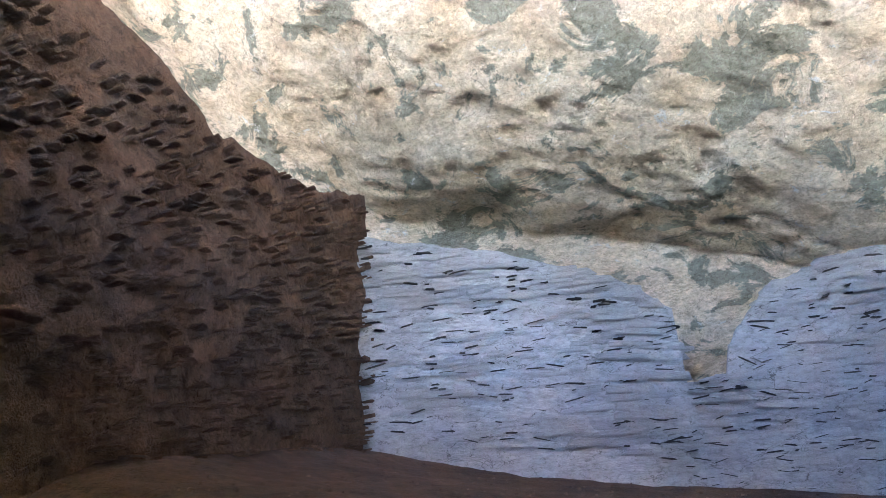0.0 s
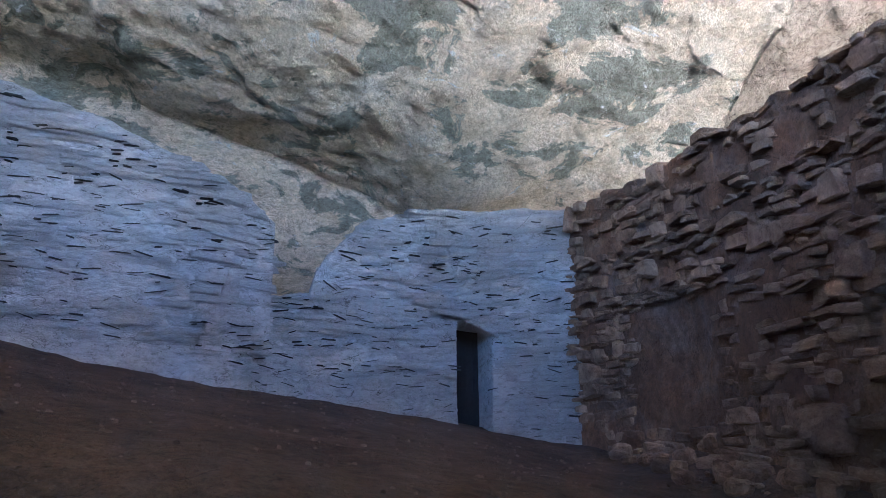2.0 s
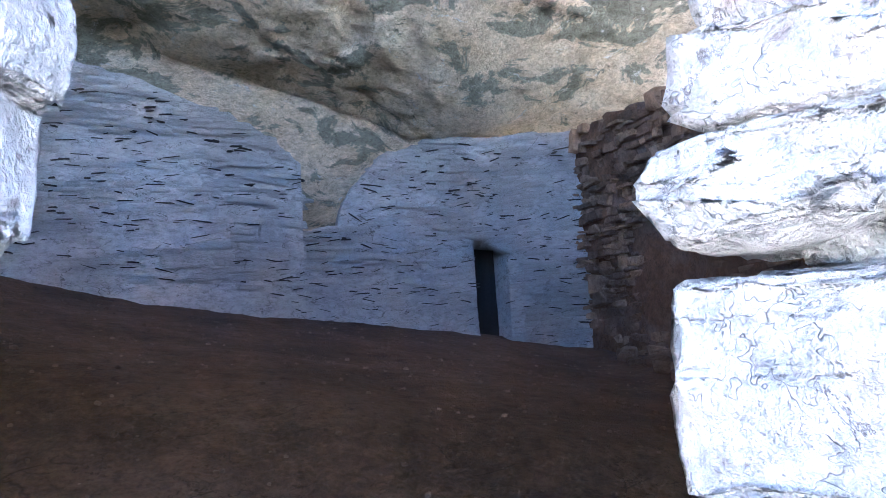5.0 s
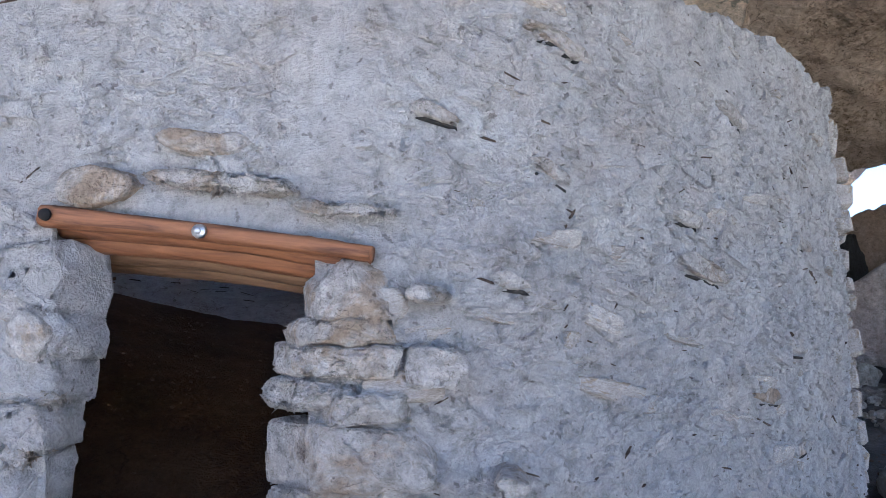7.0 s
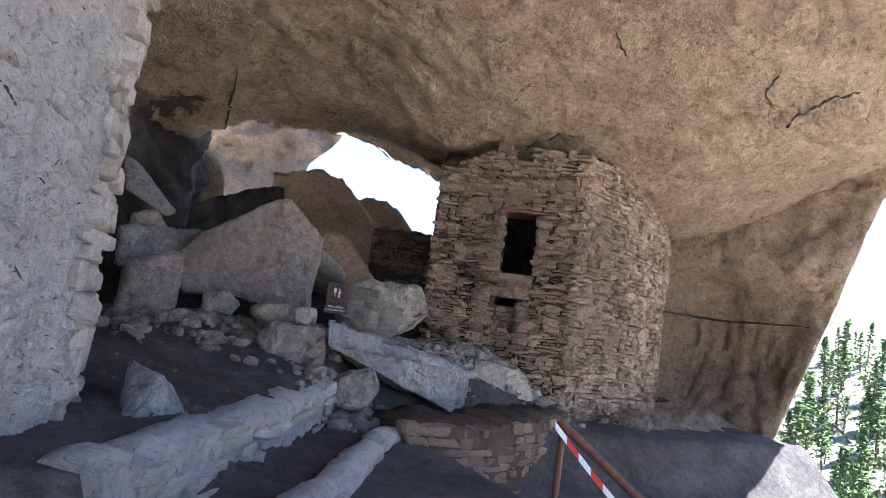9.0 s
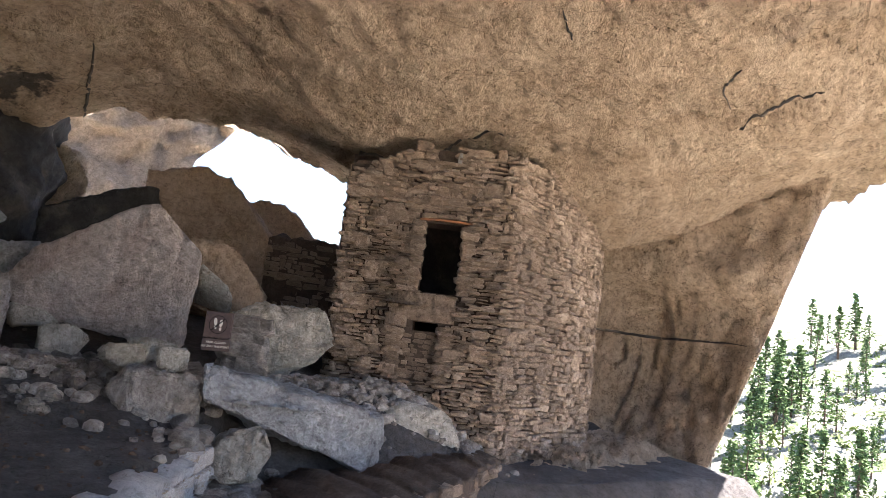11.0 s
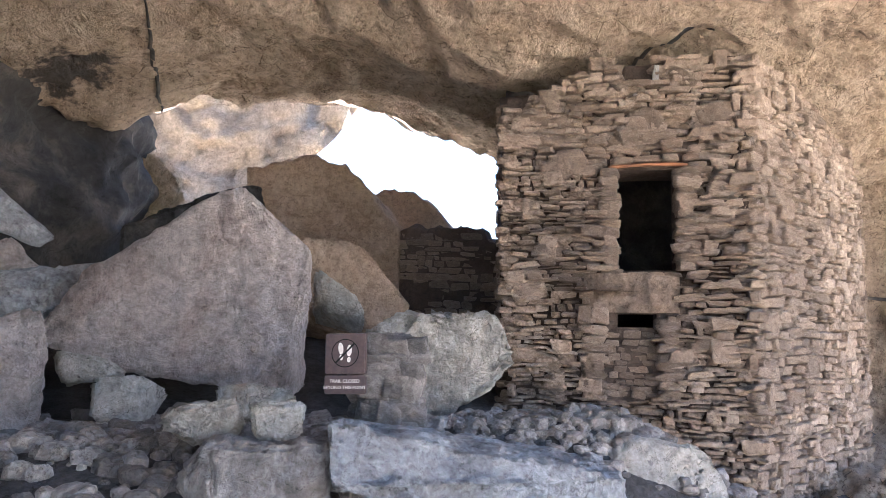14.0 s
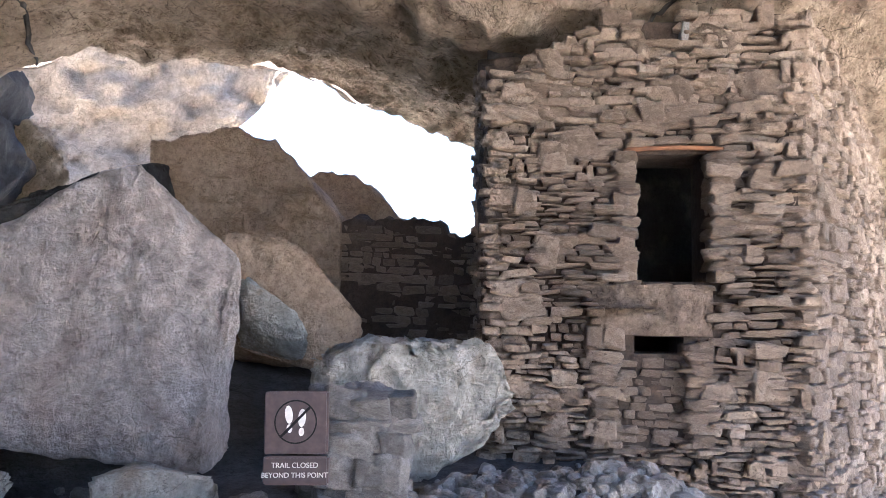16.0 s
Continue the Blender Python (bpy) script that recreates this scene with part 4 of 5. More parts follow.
plaster_stones(front_right, outer_face, total_r, 0.3, 3.6, 0.4, 2.9, 115)
plaster_stones(front_left, left_face, total_l, 1.0, 3.3, 0.5, 3.1, 30)
plaster_crumbs(front_right, outer_face, total_r, 0.15, 3.9, 0.2, 3.05, 9000)
plaster_crumbs(front_left, left_face, total_l, 1.2, total_l - 0.05, 0.2, 3.2, 3500)
def plaster_slits(parent, line, total, s0, s1, z0, z1, count, seed):
    """Short cracks in the plaster where a flake or a stone edge has come away: dark slivers painting their shade,
    joined.
    """
    rnd = random.Random(seed)
    pool = stone_pool(M_MORTAR)
    verts, faces = [], []
    for _ in range(count):
        p, n, ang = on_face(line, total, rnd.uniform(s0, s1))
        z, l = rnd.uniform(z0, z1), 0.015 + 0.1 * rnd.random() ** 3
        c = p + n * (skin(p, z) - rnd.uniform(0.019, 0.024))
        m = pose(c.x, c.y, z, 0, rnd.choice((8, 14, 20, -35)) + rnd.gauss(0, 12), ang) @ Matrix.Diagonal((l, 0.05, l * 0.05 + rnd.uniform(0.0015, 0.004), 1))
        me, co, fs = pool[rnd.randrange(14)]
        k, w = len(verts), np.array(m)
        verts.extend((co @ w[:3, :3].T + w[:3, 3]).tolist())
        faces.extend(tuple(k + i for i in f) for f in fs)
    mesh_ob("plaster_cracks", verts, faces, M_MORTAR, parent=parent, smooth=False, kind="stuff")


plaster_slits(front_right, outer_face, total_r, 0.35, 3.8, 0.3, 3.0, 300, 81)
plaster_slits(front_left, left_face, total_l, 1.2, total_l - 0.1, 0.3, 3.2, 120, 82)
def wall_flake(x, z, l, h, tilt, out, seed):
    """A flat stone edge that stands out of the curved plaster wall, with a black sliver painting the shade under it."""
    at = min(range(400), key=lambda k: abs(along(outer_face, k / 640).x - x)) / 640
    p, n, ang = on_face(outer_face, total_r, at * total_r)
    rk = random.Random(seed)
    pts = []
    for d, k in ((out, 0.9), (out - 0.02, 1.0), (-0.1, 0.9)):
        for sx, sz in ((-0.5, 0.1), (-0.3, 0.5), (0.1, 0.42), (0.42, 0.2), (0.5, -0.2), (0.2, -0.5), (-0.25, -0.36), (-0.45, -0.2)):
            pts.append(Vector((sx * l * k * rk.uniform(0.85, 1.1), -d, sz * h * k * rk.uniform(0.75, 1.15))))
    m = pose(p.x + n.x * skin(p, z), p.y + n.y * skin(p, z), z, 0, tilt, ang)
    hull_rock("stone", [tuple(m @ q) for q in pts], M_JAMB, 4, 0.012, seed, 0.004, 0.02).parent = front_right
    m = m @ Matrix.Translation((l * 0.08, 0.02, -h * 0.5)) @ Matrix.Diagonal((l * 0.62, 0.06, 0.013, 1))
    o = new("open_joint", stone_pool(M_BLACKROCK)[seed % 14][0])
    o.matrix_world = m
    o.parent = front_right


for n, (x, z, l, h, tilt, out) in enumerate(((2.68, 1.93, 0.34, 0.09, 12, 0.032), (2.1, 2.23, 0.2, 0.07, 24, 0.028), (1.74, 2.4, 0.18, 0.06, 14, 0.03), (2.14, 2.69, 0.3, 0.06, 18, 0.03), (2.62, 2.12, 0.18, 0.05, 10, 0.025), (3.2, 1.62, 0.2, 0.12, 4, 0.018),
                                             (3.0, 1.42, 0.26, 0.1, 6, 0.018), (3.25, 1.15, 0.3, 0.07, -10, 0.02), (2.9, 2.6, 0.24, 0.06, 22, 0.03), (1.95, 1.86, 0.14, 0.06, 8, 0.02), (2.45, 1.3, 0.18, 0.05, -30, 0.022), (3.35, 2.1, 0.24, 0.08, 8, 0.022))):
    wall_flake(x, z, l, h, tilt, out, 600 + n)
top_face = [Vector((0.55, 0.1)), Vector((1.3, 0.1))]
plaster_crumbs(front_top, top_face, 0.75, 0.02, 0.73, 2.2, 3.3, 1200)
# the ragged stone edge where the curved wall turns away
z = 0.3
while z < 2.9:
    h = rs.uniform(0.07, 0.17)
    for s in (3.55, 3.75, 3.95):
        p = along(outer_face, s / total_r)
        t = along(outer_face, s / total_r + 0.01) - along(outer_face, s / total_r - 0.01)
        n = Vector((t.y, -t.x)).normalized()
        c = p - n * (0.08 - rs.uniform(0.0, 0.07))
        o = new("stone", stone_pool(M_PALE_STONE)[rs.randrange(14)][0])
        o.matrix_world = pose(c.x, c.y, z + h / 2, rs.uniform(-5, 5), rs.uniform(-5, 5), math.degrees(math.atan2(t.y, t.x)) + rs.uniform(-10, 10)) @ Matrix.Diagonal((rs.uniform(0.18, 0.34), 0.2, h * 0.9, 1))
        o.parent = front_right
    z += h

# ---- the tower ----
TA, TB, TC = Vector((7.95, 6.24)), Vector((9.32, 5.10)), Vector((11.7, 6.2))
tower = empty("masonry_tower", (9.0, 6.2, 0.3), label="tall two-storey stone masonry tower touching the cave roof", category="tower")
tower_inv = Matrix.Translation((-9.0, -6.2, -0.3))


def own(ob, parent):
    ob.parent = parent
    ob.matrix_parent_inverse = Matrix.Translation(parent.location).inverted()
    return ob


ft = (TB - TA).normalized()
fn = Vector((ft.y, -ft.x))
LENF = (TB - TA).length
WIN = (0.84, 1.26, 2.02, 2.76)   # along the front face, and up
NICHE = (0.74, 1.11, 1.61, 1.71)


def core_block(name, s0, s1, z0, z1, back=0.42, inset=0.058):
    """A mortar core between two stations of the front face."""
    bm = bmesh.new()
    a, b = TA + ft * s0 - fn * inset, TA + ft * s1 - fn * inset
    vs = []
    for z in (z0, z1):
        for p in (a, b, b - fn * back, a - fn * back):
            vs.append(bm.verts.new((p.x, p.y, z)))
    for f in ((0, 1, 2, 3), (7, 6, 5, 4), (0, 4, 5, 1), (1, 5, 6, 2), (2, 6, 7, 3), (3, 7, 4, 0)):
        bm.faces.new([vs[k] for k in f])
    bmesh.ops.recalc_face_normals(bm, faces=bm.faces)
    bmesh.ops.subdivide_edges(bm, edges=bm.edges, cuts=5, use_grid_fill=True)
    for v in bm.verts:
        v.co += Vector((fn.x, fn.y, 0)) * 0.02 * fbm(v.co, 5.0)
    return own(part(name, bm, M_MORTAR), tower)


TOPF = [(0, 3.2), (0.2, 3.4), (0.4, 3.55), (0.5, 3.56), (0.51, 3.42), (0.63, 3.42), (0.64, 3.6), (0.8, 3.62), (1, 3.52)]
core_block("front_core", 0.03, WIN[0], 0.2, 3.35)
core_block("front_core", WIN[0], WIN[1], 0.2, NICHE[2])
core_block("front_core", NICHE[1], WIN[1], NICHE[2], WIN[2])
core_block("front_core", WIN[0], NICHE[1], NICHE[3], WIN[2])
core_block("front_core", WIN[0], WIN[1], WIN[3], 3.55)
core_block("front_core", WIN[1], LENF - 0.03, 0.2, 3.45)
# side face
SIDE_T = eased([(TB.x, TB.y), (10.5, 5.42), (11.35, 5.66), (11.8, 6.0), (11.9, 6.7)], 40, 1)
SIDE_T = [Vector((p.x, p.y)) for p in SIDE_T]
TOPS = [(0, 3.55), (0.19, 3.6), (0.34, 3.48), (0.56, 3.2), (0.66, 2.95), (0.8, 2.5), (1, 2.3)]
inner_s = [p + Vector((-0.25, 0.4)) for p in SIDE_T]
own(thick_wall("side_core", [p + Vector((-0.02, 0.055)) for p in SIDE_T], inner_s, [(0, -0.3), (1, -0.3)], TOPS, M_MORTAR, 0.02, 60, 50, seed=3), tower)


def in_front_hole(s, z, p):
    if WIN[0] - 0.065 < s < WIN[1] + 0.065 and WIN[2] - 0.01 < z < WIN[3] + 0.05:
        return True
    if NICHE[0] < s < NICHE[1] and NICHE[2] < z < NICHE[3]:
        return True
    if NICHE[0] < s < NICHE[1] and 1.1 < z < NICHE[2]:
        return True
    return NICHE[0] - 0.12 < s < NICHE[1] + 0.14 and NICHE[3] < z < 1.99


face_front = [TA, TB]
DOOR = (NICHE[0] + 0.02, NICHE[1] - 0.02, 1.12, NICHE[2])   # the walled-up doorway below the slot
bm_parent = empty("front_face", (0, 0, 0))
bm_parent.parent = tower
bm_parent.matrix_parent_inverse = tower_inv
bm_side = empty("side_face", (0, 0, 0))
bm_side.parent = tower
bm_side.matrix_parent_inverse = tower_inv
st = courses(face_front, [(0, 1.0), (0.5, 0.75), (1, 0.3)], TOPF, 31, (0.022, 0.055), (0.06, 0.24), 0.15, 0.036, skip=in_front_hole, tilt=7, big=0.1, gap=0.011)
set_stones(st, M_TOWER, bm_parent, 300, (8.7, 5.6, 2.2))
st = courses([TA + ft * DOOR[0] - fn * 0.035, TA + ft * DOOR[1] - fn * 0.035], [(0, DOOR[2]), (1, DOOR[2])], [(0, DOOR[3]), (1, DOOR[3])], 35, (0.03, 0.06), (0.07, 0.15), 0.12, 0.012, tilt=5, gap=0.008)
blocking = empty("door_blocking", (0, 0, 0))
blocking.parent = tower
blocking.matrix_parent_inverse = tower_inv
set_stones(st, M_TOWER, blocking, 100)
# upright jamb stones of the walled-up doorway
for k in range(8):
    for s in (NICHE[0] - 0.07, NICHE[1] + 0.08):
        p = TA + ft * s - fn * 0.06
        o = new("jamb_stone", rough_pool(M_TOWER)[(k * 3 + int(s * 9)) % 8])
        o.matrix_world = pose(p.x, p.y, 1.15 + 0.063 * k, 0, (k * 37 % 9) - 4, math.degrees(math.atan2(ft.y, ft.x))) @ Matrix.Diagonal((0.16 + 0.02 * (k % 3), 0.17, 0.068, 1))
        own(o, tower)
for k in range(12):
    for s, w in ((WIN[0] - 0.055, 0.13), (WIN[1] + 0.055, 0.13)):
        p = TA + ft * s - fn * 0.075
        o = new("window_stone", rough_pool(M_TOWER)[(k * 5 + int(s * 7)) % 8])
        o.matrix_world = pose(p.x, p.y, WIN[2] + 0.03 + 0.062 * k, 0, (k * 29 % 11) - 5, math.degrees(math.atan2(ft.y, ft.x))) @ Matrix.Diagonal((w + 0.02 * (k % 3), 0.2, 0.074, 1))
        own(o, tower)
# a pale upright stone and a flat one in the socket at the top
for s, z, l, h, d in ((1.13, 3.47, 0.05, 0.14, 0.1), (0.98, 3.4, 0.26, 0.035, 0.16)):
    p = TA + ft * s - fn * 0.04
    o = new("socket_stone", rough_pool(M_PALE_STONE if l < 0.1 else M_TOWER)[2])
    o.matrix_world = pose(p.x, p.y, z, 0, 3, math.degrees(math.atan2(ft.y, ft.x))) @ Matrix.Diagonal((l, d, h, 1))
    own(o, tower)
# larger flagstones set on edge among the thin courses
rf = random.Random(44)
done = 0
while done < 42:
    s, z = rf.uniform(0.1, LENF - 0.15), rf.choice((rf.uniform(2.7, 3.45), rf.uniform(0.9, 3.3)))
    if in_front_hole(s, z, None) or in_front_hole(s + 0.14, z, None) or in_front_hole(s - 0.14, z, None) or z > interp(s / LENF, TOPF) - 0.1:
        continue
    p = TA + ft * s - fn * 0.058
    o = new("flagstone", rough_pool(M_TOWER)[rf.randrange(8)])
    o.matrix_world = pose(p.x, p.y, z, rf.uniform(-5, 5), rf.uniform(-25, 25), math.degrees(math.atan2(ft.y, ft.x))) @ Matrix.Diagonal((rf.uniform(0.12, 0.3), 0.17, rf.uniform(0.07, 0.2), 1))
    own(o, tower)
    done += 1
st = courses(SIDE_T, [(0, 0.25), (1, 0.3)], TOPS, 32, (0.03, 0.075), (0.06, 0.22), 0.15, 0.02, tilt=5, big=0.12, gap=0.007)
set_stones(st, M_TOWER, bm_side, 300, (9.6, 5.2, 2.0))

# back of the tower and its floor; the back is near-black to paint the rooms' shade
own(thick_wall("back_core", [(11.6, 7.2), (9.6, 7.6), (8.2, 6.6)], [(11.4, 6.9), (9.6, 7.3), (8.45, 6.5)], [(0, 0.2), (1, 0.2)], [(0, 3.9), (1, 3.9)], M_BLACKROCK, 0.03, 40, 30, seed=6), tower)
own(thick_wall("left_core", [(8.25, 6.75), (7.98, 6.3)], [(8.55, 6.6), (8.35, 6.1)], [(0, 0.5), (1, 0.5)], [(0, 3.5), (1, 3.3)], M_MORTAR, 0.03, 20, 30, seed=7), tower)
st = courses([(8.3, 6.85), (7.96, 6.26)], [(0, 1.0), (1, 1.0)], [(0, 3.45), (1, 3.25)], 33, (0.03, 0.07), (0.08, 0.2), 0.13, 0.03)
bm_left = empty("left_face", (0, 0, 0))
bm_left.parent = tower
bm_left.matrix_parent_inverse = tower_inv
set_stones(st, M_TOWER, bm_left, 100)
bm = bmesh.new()
bmesh.ops.create_grid(bm, x_segments=8, y_segments=8, size=1.0)
for v in bm.verts:
    v.co = Vector((9.85 + v.co.x * 1.55, 6.35 + v.co.y * 0.75, 1.86 + 0.02 * fbm(v.co, 3)))
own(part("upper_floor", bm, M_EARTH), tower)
# window: sill, lintel stick, mud smoothing below
bm = pole(0.56, 0.014, 8)
o = part("window_lintel", bm, M_WOOD, smooth=True)
p = TA + ft * (WIN[0] - 0.06) + fn * 0.0
o.matrix_world = pose(p.x - fn.x * 0.02, p.y - fn.y * 0.02, WIN[3] + 0.02, 0, 0, math.degrees(math.atan2(ft.y, ft.x)))
own(o, tower)
bm = bmesh.new()
bmesh.ops.create_grid(bm, x_segments=30, y_segments=16, size=0.5)
for v in bm.verts:
    s, z = NICHE[0] - 0.14 + (v.co.x + 0.5) * (NICHE[1] - NICHE[0] + 0.3), NICHE[3] + 0.005 + (v.co.y + 0.5) * (1.995 - NICHE[3])
    q = TA + ft * s + fn * (0.0 + 0.05 * fbm((s, z, 5), 7.0, 5) - 0.04 * (abs(v.co.x) * 2) ** 4)
    v.co = Vector((q.x, q.y, z))
o = part("mud_patch", bm, M_MUD, smooth=True)
own(tagged(o, "smoothed tan mud below the window"), tower)

# ---- boulders, slabs and the low wall by the sign ----
tri = hull_rock("triangular_boulder", [(4.9, 6.5, 1.5), (5.15, 6.42, 1.88), (5.83, 6.05, 2.38), (5.98, 5.98, 2.41), (6.18, 5.9, 2.14), (6.36, 5.8, 2.03), (6.24, 5.82, 1.17), (6.0, 5.9, 1.28), (5.3, 6.3, 1.32),
                                       (6.42, 6.05, 1.95), (6.45, 6.1, 1.2), (6.1, 6.5, 2.3), (5.5, 6.9, 1.9), (5.2, 7.0, 1.4), (6.2, 6.7, 1.3)], M_BOULDER, 4, 0.03, 1, 0.012,
                label="huge triangular grey-brown boulder leaning on rubble", category="boulder")
hull_rock("pale_boulder", [(6.85, 6.2, 1.55), (7.05, 6.0, 1.66), (7.2, 5.97, 1.72), (7.58, 5.72, 1.7), (7.72, 5.62, 1.4), (7.58, 5.72, 1.2), (7.3, 5.88, 1.0), (7.05, 6.02, 1.05), (6.95, 6.1, 1.2), (7.5, 6.5, 1.7), (7.1, 6.7, 1.6), (7.7, 6.2, 1.2), (7.0, 6.6, 1.0)],
          M_PALEBOULDER, 4, 0.045, 2, 0.05, label="rounded pale buff boulder beside the tower", category="boulder")
hull_rock("fallen_slab", [(6.08, 4.6, 1.18), (6.05, 4.45, 0.95), (6.25, 4.95, 1.16), (6.4, 4.95, 0.9), (7.68, 4.8, 0.91), (7.55, 4.45, 0.86), (7.76, 4.72, 0.45), (7.5, 4.5, 0.42), (7.3, 5.1, 0.45), (6.3, 4.7, 0.85), (7.55, 5.15, 0.9), (6.9, 4.45, 0.9)],
          M_GREYSLAB, 4, 0.035, 3, 0.012, label="long grey rough-topped slab lying across the rubble", category="rock slab")
hull_rock("pale_block", [(6.07, 4.55, 0.5), (6.1, 4.4, 0.62), (6.26, 4.35, 0.78), (6.46, 4.25, 0.83), (6.52, 4.2, 0.66), (6.4, 4.15, 0.45), (6.3, 4.6, 0.75), (6.5, 4.5, 0.5), (6.15, 4.2, 0.42)], M_PALEBOULDER, 4, 0.03, 4, 0.012,
          label="small pale angular rock below the grey slab", category="rock")
hull_rock("end_boulder", [(7.95, 5.1, 0.8), (8.07, 5.15, 0.9), (8.2, 5.1, 0.95), (8.64, 4.9, 0.89), (8.72, 4.85, 0.6), (8.3, 4.85, 0.45), (8.0, 4.95, 0.5), (8.3, 5.5, 0.9), (8.7, 5.2, 0.6)], M_PALEBOULDER, 4, 0.025, 5, 0.04,
          label="pale boulder at the foot of the tower", category="boulder")
hull_rock("leaning_slab", [(6.72, 6.9, 2.0), (6.76, 6.85, 1.74), (7.06, 6.66, 1.66), (7.0, 6.7, 1.8), (6.85, 7.2, 2.05), (7.15, 7.0, 1.7), (6.8, 7.2, 1.6), (7.1, 6.9, 1.5)], M_PALEBOULDER, 4, 0.015, 6, 0.03,
          label="pale slab leaning behind the great boulder", category="rock slab")
hull_rock("brown_slab", [(6.8, 7.65, 2.35), (7.25, 7.34, 2.3), (7.65, 7.1, 1.75), (6.85, 7.5, 1.6), (7.5, 7.2, 1.4), (7.1, 7.9, 2.2), (7.7, 7.6, 1.6), (6.9, 8.0, 1.5)], M_REDWALL, 4, 0.02, 7, 0.04,
          label="brown slab propped against the tan ruin wall", category="rock slab")
hull_rock("ledge_boulder", [(5.42, 4.95, 1.14), (5.5, 4.88, 1.24), (5.75, 4.8, 1.27), (5.82, 4.9, 1.12), (5.6, 4.95, 1.06), (5.55, 5.3, 1.2), (5.85, 5.2, 1.22), (5.7, 5.3, 1.0)], M_PALEBOULDER, 4, 0.03, 8, 0.02,
          label="pale broken rock on the ledge under the great boulder", category="rock")
hull_rock("ledge_block", [(5.78, 4.78, 1.26), (5.98, 4.7, 1.27), (6.02, 4.72, 1.1), (5.8, 4.76, 1.08), (5.85, 5.05, 1.25), (6.1, 4.98, 1.22), (6.0, 5.1, 1.05)], M_PALEBOULDER, 4, 0.02, 18, 0.012, label="small squared pale rock on the ledge", category="rock")
hull_rock("ledge_slab", [(5.6, 4.75, 1.1), (6.08, 4.55, 1.1), (6.1, 4.55, 0.7), (5.7, 4.65, 0.62), (5.75, 5.2, 1.05), (6.2, 5.0, 1.05), (6.2, 5.0, 0.6), (5.7, 5.1, 0.6), (5.5, 4.85, 0.95)], M_RUBBLE, 4, 0.045, 19, 0.02, label="dark undercut ledge below the great boulder", category="rock ledge")
hull_rock("dark_boulder", [(4.45, 6.0, 1.45), (4.72, 5.9, 1.56), (4.96, 5.95, 1.7), (5.03, 5.96, 1.4), (4.97, 5.9, 0.95), (4.6, 5.8, 0.8), (4.4, 5.9, 0.8), (4.9, 6.5, 1.6), (4.5, 6.6, 1.4), (5.0, 6.4, 1.0)], M_BOULDER, 4, 0.03, 9, 0.05, label="grey boulder in the shade beside the wall", category="boulder")
hull_rock("trail_rock", [(4.15, 2.55, 0.45), (4.35, 2.6, 0.75), (4.6, 2.75, 0.5), (4.2, 3.0, 0.85), (4.5, 3.1, 0.7), (4.3, 3.3, 0.45), (4.65, 3.2, 0.45)], M_GREYSLAB, 4, 0.02, 10, 0.03, label="angular grey rock on the terrace by the wall", category="rock")

# the knocked-together pillar of stones next to the sign
pillar = empty("stone_pier", (6.66, 5.3, 0.9), label="short dry-stone pier beside the sign", category="stone pier")
rp = random.Random(3)
z = 0.85
while z < 1.46:
    h = rp.uniform(0.05, 0.1)
    for k in range(3):
        for d in range(2):
            o = new("stone", rough_pool(M_RUBBLE)[rp.randrange(8)])
            o.matrix_world = pose(6.56 + 0.09 * k + rp.uniform(-0.02, 0.02), 5.27 - 0.045 * k + 0.14 * d, z + h / 2, rp.uniform(-6, 6), rp.uniform(-6, 6), -35 + rp.uniform(-15, 15)) @ Matrix.Diagonal((rp.uniform(0.1, 0.2), rp.uniform(0.13, 0.2), h * rp.uniform(1.0, 1.6), 1))
            own(o, pillar)
    z += h * 0.92

# ---- ruin walls beyond ----
redwall = thick_wall("tan_ruin_wall", [(6.75, 9.5), (7.4, 9.15), (7.85, 8.85), (8.2, 8.7)], [(6.95, 9.85), (7.6, 9.5), (8.1, 9.2), (8.45, 9.0)], [(0, 1.0), (1, 1.0)], [(0, 3.25), (0.35, 3.42), (0.62, 3.3), (0.75, 3.1), (0.85, 2.9), (1, 2.6)], M_REDWALL, 0.04, 80, 50, seed=5,
                     label="tan plastered ruin wall with a broken top", category="ruin wall")
st = courses([(6.75, 9.5), (7.4, 9.15), (7.85, 8.85), (8.2, 8.7)], [(0, 1.6), (1, 1.5)], [(0, 3.15), (0.35, 3.3), (0.62, 3.2), (0.75, 3.0), (1, 2.5)], 41, (0.05, 0.1), (0.1, 0.3), 0.1, 0.006, sparse=0.35)
set_stones(st, M_REDWALL, redwall, 200, (7.5, 9.1, 2.6))
thick_wall("round_ruin_wall", [(8.2, 9.95), (8.5, 9.75), (8.9, 9.5), (9.3, 9.2)], [(8.4, 10.3), (8.8, 10.1), (9.2, 9.8), (9.6, 9.5)], [(0, 1.0), (1, 1.0)], [(0, 3.1), (0.3, 3.28), (0.6, 3.15), (0.85, 2.8), (1, 2.6)], M_REDWALL, 0.04, 60, 40, seed=6,
           label="rounded stub of a ruin wall against the sky", category="ruin wall")
dw = thick_wall("shaded_ruin_wall", [(8.05, 8.9), (8.6, 8.5), (9.4, 7.95)], [(8.3, 9.2), (8.9, 8.85), (9.7, 8.3)], [(0, 1.0), (1, 1.0)], [(0, 2.62), (0.5, 2.64), (0.7, 2.6), (0.72, 2.5), (1, 2.48)], M_MORTAR, 0.03, 60, 40, seed=7,
                label="low shaded stone wall crossing behind the boulders", category="ruin wall")
